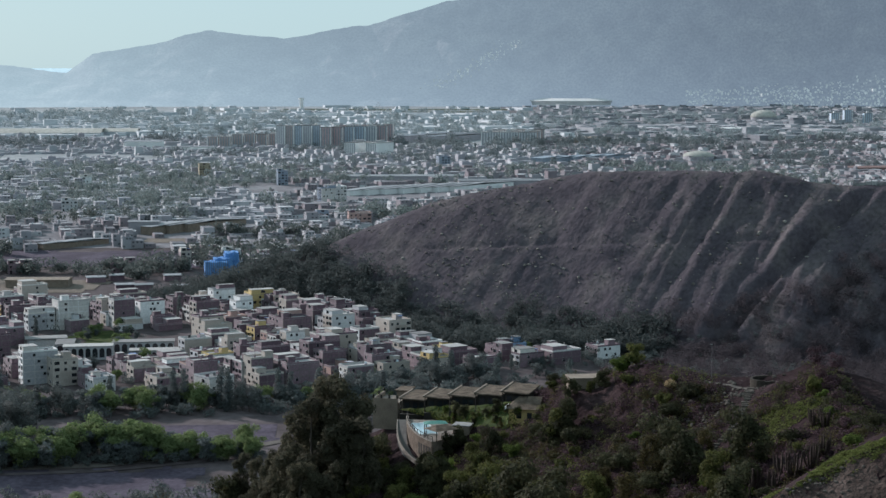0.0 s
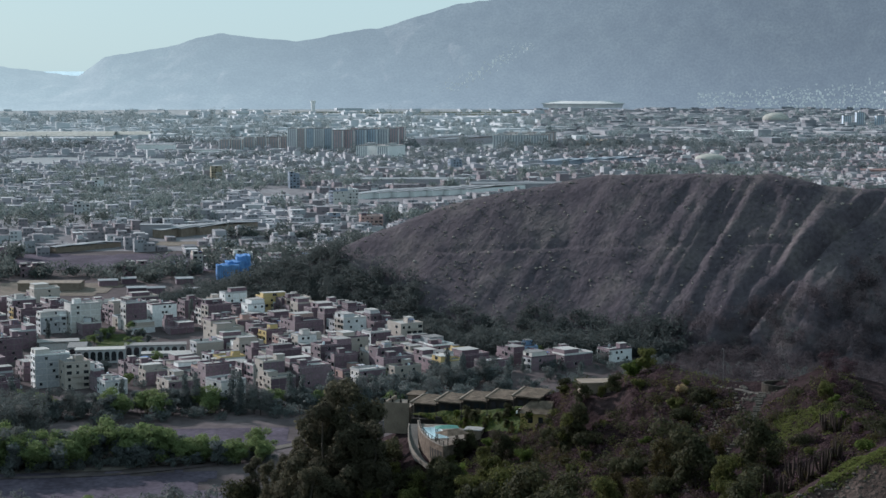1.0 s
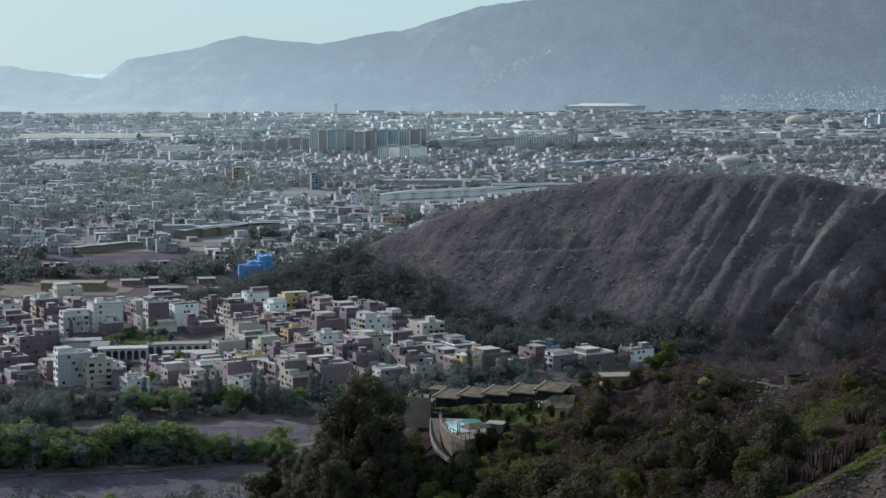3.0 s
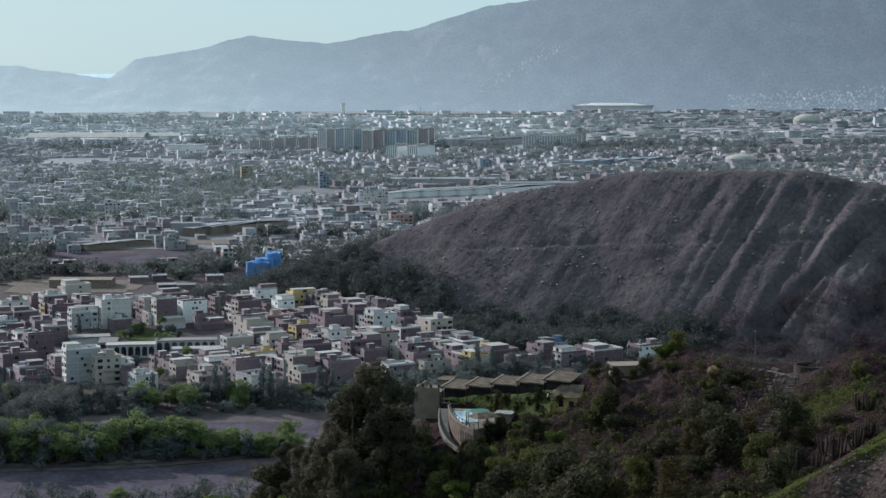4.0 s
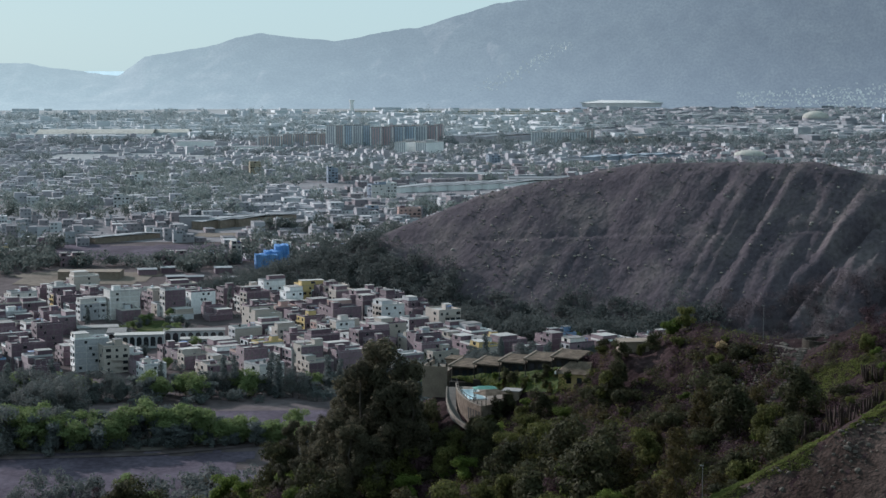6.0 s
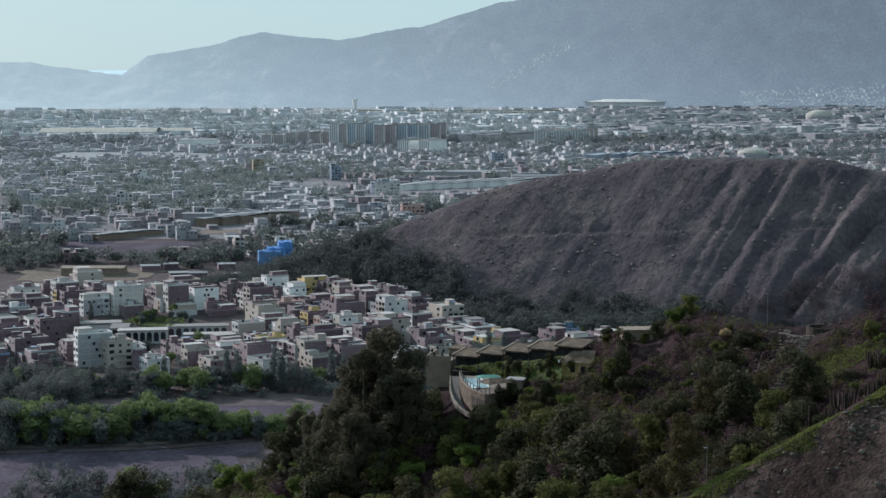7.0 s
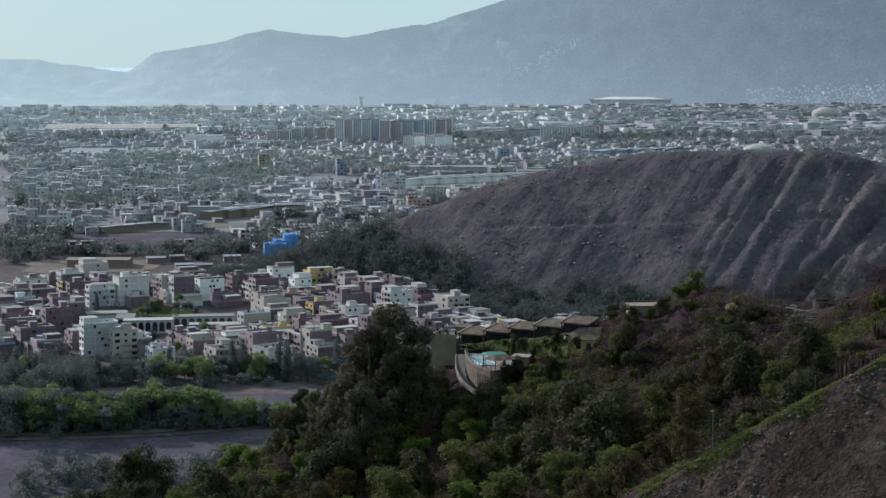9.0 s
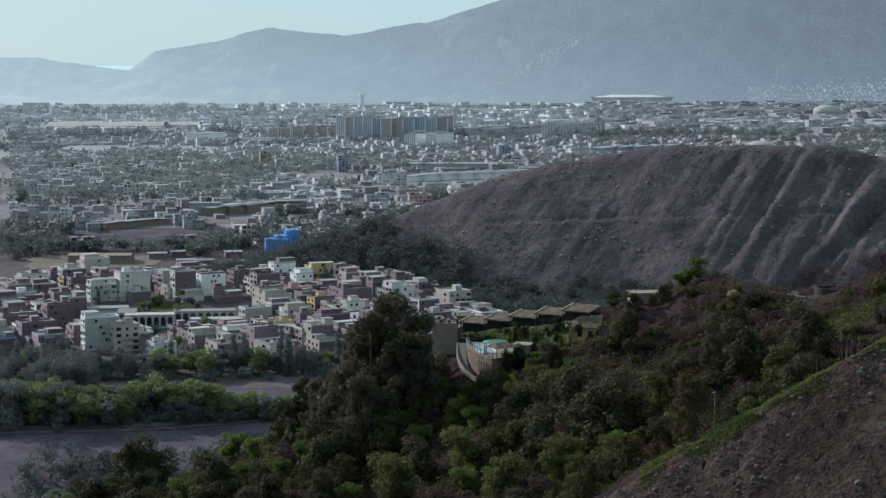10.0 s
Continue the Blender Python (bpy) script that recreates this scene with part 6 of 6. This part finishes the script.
def plain_house(city, x, y, w, d, n, t, windows=True):
    """A low house of the plain, with its upper room and windows, added to a mesh of many."""
    z = float(valley_h(x, y))
    city.add(x, y, z - 2, w, d, 2 + 2.7 * n, t, 0, 1)
    c, s = math.cos(t), math.sin(t)
    if rnd.random() < 0.22:
        u, v = rnd.uniform(-0.25, 0.25) * w, rnd.uniform(-0.25, 0.25) * d
        city.add(x + u * c - v * s, y + u * s + v * c, z + 2.7 * n, w * rnd.uniform(0.3, 0.5), d * rnd.uniform(0.3, 0.5), 2.2, t, 0, 1)
    if rnd.random() < 0.5:
        u, v = rnd.uniform(-0.4, 0.4) * w, rnd.uniform(-0.4, 0.4) * d
        city.add(x + u * c - v * s, y + u * s + v * c, z + 2.7 * n, 1.2, 1.2, 1.3, t, 0, 1)
    if windows:
        for k in range(n):
            for i in range(3):
                for a, b in (((i - 1) * w * 0.32, -d / 2), (w / 2, (i - 1) * d * 0.3), (-w / 2, (i - 1) * d * 0.3)):
                    if rnd.random() < 0.5:
                        side = abs(a) > w * 0.45
                        city.add(x + a * c - b * s, y + a * s + b * c, z + 2.7 * k + 0.9, 0.2 if side else 1.4, 1.4 if side else 0.2, 1.2, t, 2, 2)


placed = 0
for row in range(60):
    u = -420.0
    while u < 200:
        w = rnd.uniform(6, 9)
        v = row * 15.5 + (row // 2) * 7
        x, y = u * math.cos(TOWN) - v * math.sin(TOWN) + 60, 985 + u * math.sin(TOWN) + v * math.cos(TOWN) + 60
        u += w + (0.3 if rnd.random() < 0.8 else 12)
        if not (1040 < y < 1290) or abs(x) > 0.29 * y or behind_hill(x, y) or not free(x, y, 5) or rnd.random() < 0.15:
            continue
        n = rnd.choices((1, 2, 3, 4), (5, 5, 1.2, 0.2))[0]
        if placed < 40 and y < 1180 and rnd.random() < 0.5:
            house(x, y, w, rnd.uniform(10, 14), n, TOWN + rnd.choice((0, math.pi)), rnd.choices(range(6), (2, 2, 8, 0.2, 0.1, 0.2))[0], group="houses of the plain")
            placed += 1
        else:
            plain_house(near_city, x, y, w, rnd.uniform(10, 14), n, TOWN)

# the rest of the city: terraces back to back along streets
# left and right sets: sunward haze is coloured in as paler houses leftward
near_left, mid_right, far_right = Boxes(), Boxes(), Boxes()
row, v = 0, -420.0
while v < 2450:
    u = -1250.0
    while u < 1250:
        w = rnd.uniform(7, 11)
        cu = u + w / 2
        u += w + (0.15 if rnd.random() < 0.93 else rnd.uniform(6, 16))
        x, y = cu * math.cos(TOWN) - v * math.sin(TOWN), 1290 + cu * math.sin(TOWN) + v * math.cos(TOWN)
        if not 1290 < y < 2720 or abs(x) > 0.29 * y or behind_hill(x, y) or not free(x, y, 4):
            continue
        dense = float(fbm(x / 130, y / 130, 3, 77))
        if rnd.random() > 0.86 or dense < 0.36 + 0.04 * rnd.random():
            continue
        # farther houses take the paler colours that stand for haze
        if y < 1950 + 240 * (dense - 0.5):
            city = near_city if x > -0.1 * y + 100 * (dense - 0.5) else near_left
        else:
            city = mid_city if x < 120 + 160 * (dense - 0.5) else mid_right
        n = rnd.choices((1, 2, 3, 4), (9, 6, 1.0, 0.15))[0]
        plain_house(city, x, y, w, rnd.uniform(10.5, 13.5), n, TOWN + rnd.uniform(-0.02, 0.02), y < 1750)
    v += 13.5 if row % 2 == 0 else 20.0
    row += 1
tagged(new("city_houses", near_city.mesh("city_houses", M_HAZEBRICK, M_HAZEROOF, M_PANE)), "dense low brown brick houses filling the plain", "houses", kind="stuff")
tagged(new("city_houses", near_left.mesh("city_houses", M_CITY, M_CITYROOF, M_PANE)), "dense low grey houses paled by haze", "houses", kind="stuff")
tagged(new("city_houses", mid_city.mesh("city_houses", M_CITY, M_CITYROOF, M_PANE)), "dense houses farther out, greyed by haze", "houses", kind="stuff")
tagged(new("city_houses", mid_right.mesh("city_houses", M_HAZEBRICK, M_HAZEROOF, M_PANE)), "dense brown houses beyond the bare hill", "houses", kind="stuff")
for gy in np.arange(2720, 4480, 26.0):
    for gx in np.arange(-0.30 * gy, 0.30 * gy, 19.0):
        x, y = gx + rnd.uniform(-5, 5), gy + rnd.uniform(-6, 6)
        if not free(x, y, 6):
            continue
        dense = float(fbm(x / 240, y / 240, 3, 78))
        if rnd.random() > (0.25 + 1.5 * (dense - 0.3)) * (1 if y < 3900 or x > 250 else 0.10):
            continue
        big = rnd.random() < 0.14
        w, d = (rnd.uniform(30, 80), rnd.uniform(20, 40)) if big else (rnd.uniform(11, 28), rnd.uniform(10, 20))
        # right of the split the darker colour stands for thinner haze
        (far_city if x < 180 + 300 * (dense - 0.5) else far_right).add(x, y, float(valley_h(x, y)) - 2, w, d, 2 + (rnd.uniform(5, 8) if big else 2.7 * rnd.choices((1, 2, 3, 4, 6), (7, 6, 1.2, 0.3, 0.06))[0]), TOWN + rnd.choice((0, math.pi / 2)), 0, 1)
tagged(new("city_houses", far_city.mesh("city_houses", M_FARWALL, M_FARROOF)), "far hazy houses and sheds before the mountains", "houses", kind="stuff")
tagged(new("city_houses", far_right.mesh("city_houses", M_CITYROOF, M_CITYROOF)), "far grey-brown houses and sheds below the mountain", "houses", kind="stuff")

# huts climbing the foot of the mountain
huts = Boxes()
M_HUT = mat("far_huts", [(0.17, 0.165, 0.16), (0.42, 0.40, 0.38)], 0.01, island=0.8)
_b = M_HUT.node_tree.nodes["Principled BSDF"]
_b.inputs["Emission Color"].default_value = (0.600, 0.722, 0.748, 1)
_b.inputs["Emission Strength"].default_value = GLOW * 0.88  # huts emit a glow like the mountain's, imitating the lit haze before them
_mm = bpy.data.objects["mountains"].data
_mv = np.array([v.co[:] for v in _mm.vertices])
_tries = 0
while huts.n < 12 * 850 and _tries < 60000:
    _tries += 1
    i = rnd.randrange(len(_mv) - 421)
    p, q = _mv[i], _mv[i + 420]
    if abs(q[0] - p[0]) > 60:
        continue
    p = p + (q - p) * rnd.random() + (_mv[i + 1] - p) * rnd.uniform(-0.5, 0.5)
    a = math.degrees(math.atan2(p[0], p[1]))
    e = math.degrees(math.atan2(p[2] - 148, math.hypot(p[0], p[1])))
    one = abs(a - 1.15 - 1.75 * (e - 0.45)) < 0.15 + 0.45 * rnd.random() ** 2 and -0.4 < e < 1.2
    two = 8 < a < 16 and -0.9 < e < -0.45 + 0.09 * (a - 8) * rnd.random()
    if one or two:
        huts.add(p[0], p[1], p[2] - 6, rnd.uniform(2.0, 4.5), 6, rnd.uniform(6.4, 7.2), rnd.uniform(-0.5, 0.5), 0, 1)
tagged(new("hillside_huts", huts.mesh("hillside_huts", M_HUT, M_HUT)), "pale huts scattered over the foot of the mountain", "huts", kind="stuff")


# trees of the plain: clumps too many to count
def far_trees(name, label, spots, leaf, material, seed, n=46):
    r = np.random.RandomState(seed)
    s = np.array(spots)
    k = len(s)
    d = r.normal(size=(k, n, 3))
    d /= np.linalg.norm(d, axis=2)[..., None]
    off = r.normal(size=(k, 5, 3)) * [0.45, 0.45, 0.25]
    c = off[np.arange(k)[:, None], r.randint(0, 5, (k, n))]
    p = (c + d * 0.55) * s[:, None, 3:4]
    p[..., 2] *= s[:, None, 4]
    p += s[:, None, :3]
    p[..., 2] += s[:, None, 3] * 0.9 * s[:, None, 4]
    p = p.reshape(-1, 3)
    q = d.reshape(-1, 3) + r.normal(size=(k * n, 3)) * 0.4
    q /= np.linalg.norm(q, axis=1)[:, None]
    t = np.cross(q, r.normal(size=(k * n, 3)))
    t /= np.linalg.norm(t, axis=1)[:, None]
    b = np.cross(q, t)
    z = (leaf * np.repeat(s[:, 3], n) * r.uniform(0.6, 1.3, k * n))[:, None]
    v = np.stack([p - t * z - b * z * 0.5, p - t * z * 0.6 + b * z * 0.6, p + t * z * 1.3], 1).reshape(-1, 3)
    return tagged(new(name, mesh_of(name, v.tolist(), np.arange(len(v)).reshape(-1, 3).tolist(), material)), label, "trees", kind="stuff")


spots = []
for _ in range(16000):
    y = 1000 + 3400 * rnd.random() ** 1.3
    x = rnd.uniform(-0.3, 0.3) * y
    if behind_hill(x, y) or not free(x, y, 2) or fbm(x / 150, y / 110, 3, 91) < (0.53 if y < 2500 else 0.53):
        continue
    r = rnd.uniform(3, 6.5) * (1 if y < 2500 else 1.4)
    spots.append((x, y, float(valley_h(x, y)), r, rnd.uniform(0.8, 1.5)))
# distance bands, each with leaves coloured for the haze before it
for near, far, leaf_mat, label, most in ((0, 1320, L_EDGE, "dark green trees at the edge of the town", 300), (1320, 1950, L_PLAIN, "hazy dark trees between the brick houses", 800), (1950, 2700, L_MIDPLAIN, "hazy green trees between the grey houses", 1100), (2700, 4000, L_HORIZON, "pale hazy trees at the far side of the plain", 1000)):
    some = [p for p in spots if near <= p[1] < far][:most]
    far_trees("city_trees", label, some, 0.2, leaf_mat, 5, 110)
spots = []
for _ in range(5200):
    x = rnd.uniform(-165, 110)
    y = backy(min(x, 84)) + rnd.uniform(0, 150) * rnd.random()
    rise = float(far_hill_h(x, y) - valley_h(x, y))
    if rise > (2 + 15 * float(vnoise(x / 13, y / 13, 8)) if x > 15 else (23 if x < -55 else 15 if x < -20 else 5) + 11 * float(vnoise(x / 18, y / 18, 8))) or y > 1020 or not free(x, y) or x < -165 + 0.25 * (y - 915):
        continue
    spots.append((x, y, land(x, y), 1.4 + 3.6 * rnd.random() ** 1.5, rnd.uniform(0.7, 1.6)))
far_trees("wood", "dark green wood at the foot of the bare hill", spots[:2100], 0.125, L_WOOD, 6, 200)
spots = []
for _ in range(1500):
    x, y = rnd.uniform(98, 330), rnd.uniform(690, 860)
    if land(x, y) > 24 + 0.26 * (x - 98) + 8 * float(vnoise(x / 12, y / 12, 4)):
        continue
    spots.append((x, y, land(x, y), rnd.uniform(2.2, 4.6), rnd.uniform(0.8, 1.4)))
far_trees("wood", "dark brown leafless wood below the bare hill", spots, 0.085, L_DRYWOOD, 7, 230)
spots = []
for _ in range(170):
    x = rnd.uniform(-225, -10)
    spots.append((x, 664 + 0.13 * (x + 150) + rnd.uniform(-9, 14), 0, rnd.uniform(1.6, 3.0), rnd.uniform(0.7, 1.3)))
for _ in range(200):
    x = rnd.uniform(-190, -65)
    spots.append((x, 598 + 0.12 * (x + 130) + rnd.uniform(-6, 10), 0, rnd.uniform(1.2, 2.4), rnd.uniform(0.7, 1.2)))
for _ in range(260):
    x = rnd.uniform(-40, 160)
    spots.append((x, fronty(x) - rnd.uniform(-4, 75), 0, rnd.uniform(2.2, 4.2) * (0.55 if x > 25 else 1), rnd.uniform(0.8, 1.3)))
for _ in range(150):
    x = rnd.uniform(-245, 70)
    spots.append((x, rnd.uniform(fronty(x), backy(x)), 0, rnd.uniform(1.4, 2.6), rnd.uniform(0.7, 1.3)))
spots = [(x, y, land(x, y), r, s) for x, y, _, r, s in spots]
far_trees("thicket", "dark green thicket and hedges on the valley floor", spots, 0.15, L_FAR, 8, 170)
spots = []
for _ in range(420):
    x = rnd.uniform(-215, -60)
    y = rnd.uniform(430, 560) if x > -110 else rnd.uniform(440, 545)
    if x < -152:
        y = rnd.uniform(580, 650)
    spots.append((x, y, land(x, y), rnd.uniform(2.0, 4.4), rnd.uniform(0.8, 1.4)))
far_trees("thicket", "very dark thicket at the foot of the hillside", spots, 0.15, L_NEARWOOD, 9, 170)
for i, (x0, x1, y0, y1) in enumerate(((-450, 250, 4230, 4330), (-700, -250, 4120, 4180), (-150, 200, 4080, 4130), (60, 330, 4400, 4440))):
    draped("green_field", "strip of green farmland beyond the city", "field", x0, x1, y0, y1, M_GRASS, 0.8, 25, 0.15)
spots = []
while len(spots) < 1100:
    x, y = rnd.uniform(-110, 300), rnd.uniform(800, 955)
    if y < crest_far(x)[1] + 3 and far_hill_h(x, y) > valley_h(x, y) + 3 and fbm(x / 30, y / 30, 3, 55) > 0.42 + 0.2 * rnd.random():
        spots.append((x, y, float(far_hill_h(x, y)) - 0.1, 0.35 + 0.7 * rnd.random() ** 2, rnd.uniform(0.5, 0.9)))
far_trees("scrub", "dark dry scrub dotted over the bare hill", spots, 0.3, L_WOOD, 10, 22)

_h = thing("field_hut", "low hut with a grey-brown pitched roof among trees", "hut", at=pose(-93, 552, land(-93, 552), 0, 0, 18))
bm = bmesh.new()
box(bm, -3.6, 3.6, -2.6, 2.6, -0.5, 2.4)
part("wall", bm, _h, "", None, M_STUCCO)
bm = bmesh.new()
vs = [bm.verts.new(p) for p in ((-4.1, -3.1, 2.3), (4.1, -3.1, 2.3), (4.1, 3.1, 2.3), (-4.1, 3.1, 2.3), (-4.1, 0, 4.0), (4.1, 0, 4.0))]
for q in ((0, 1, 5, 4), (1, 2, 5), (2, 3, 4, 5), (3, 0, 4), (3, 2, 1, 0)):
    bm.faces.new([vs[i] for i in q])
part("roof", bm, _h, "grey-brown sheet roof", None, M_THATCH)
bm = bmesh.new()
box(bm, -0.5, 0.5, -2.66, -2.58, 0, 2.0)
part("door", bm, _h, "dark timber door", None, M_DARKWOOD)
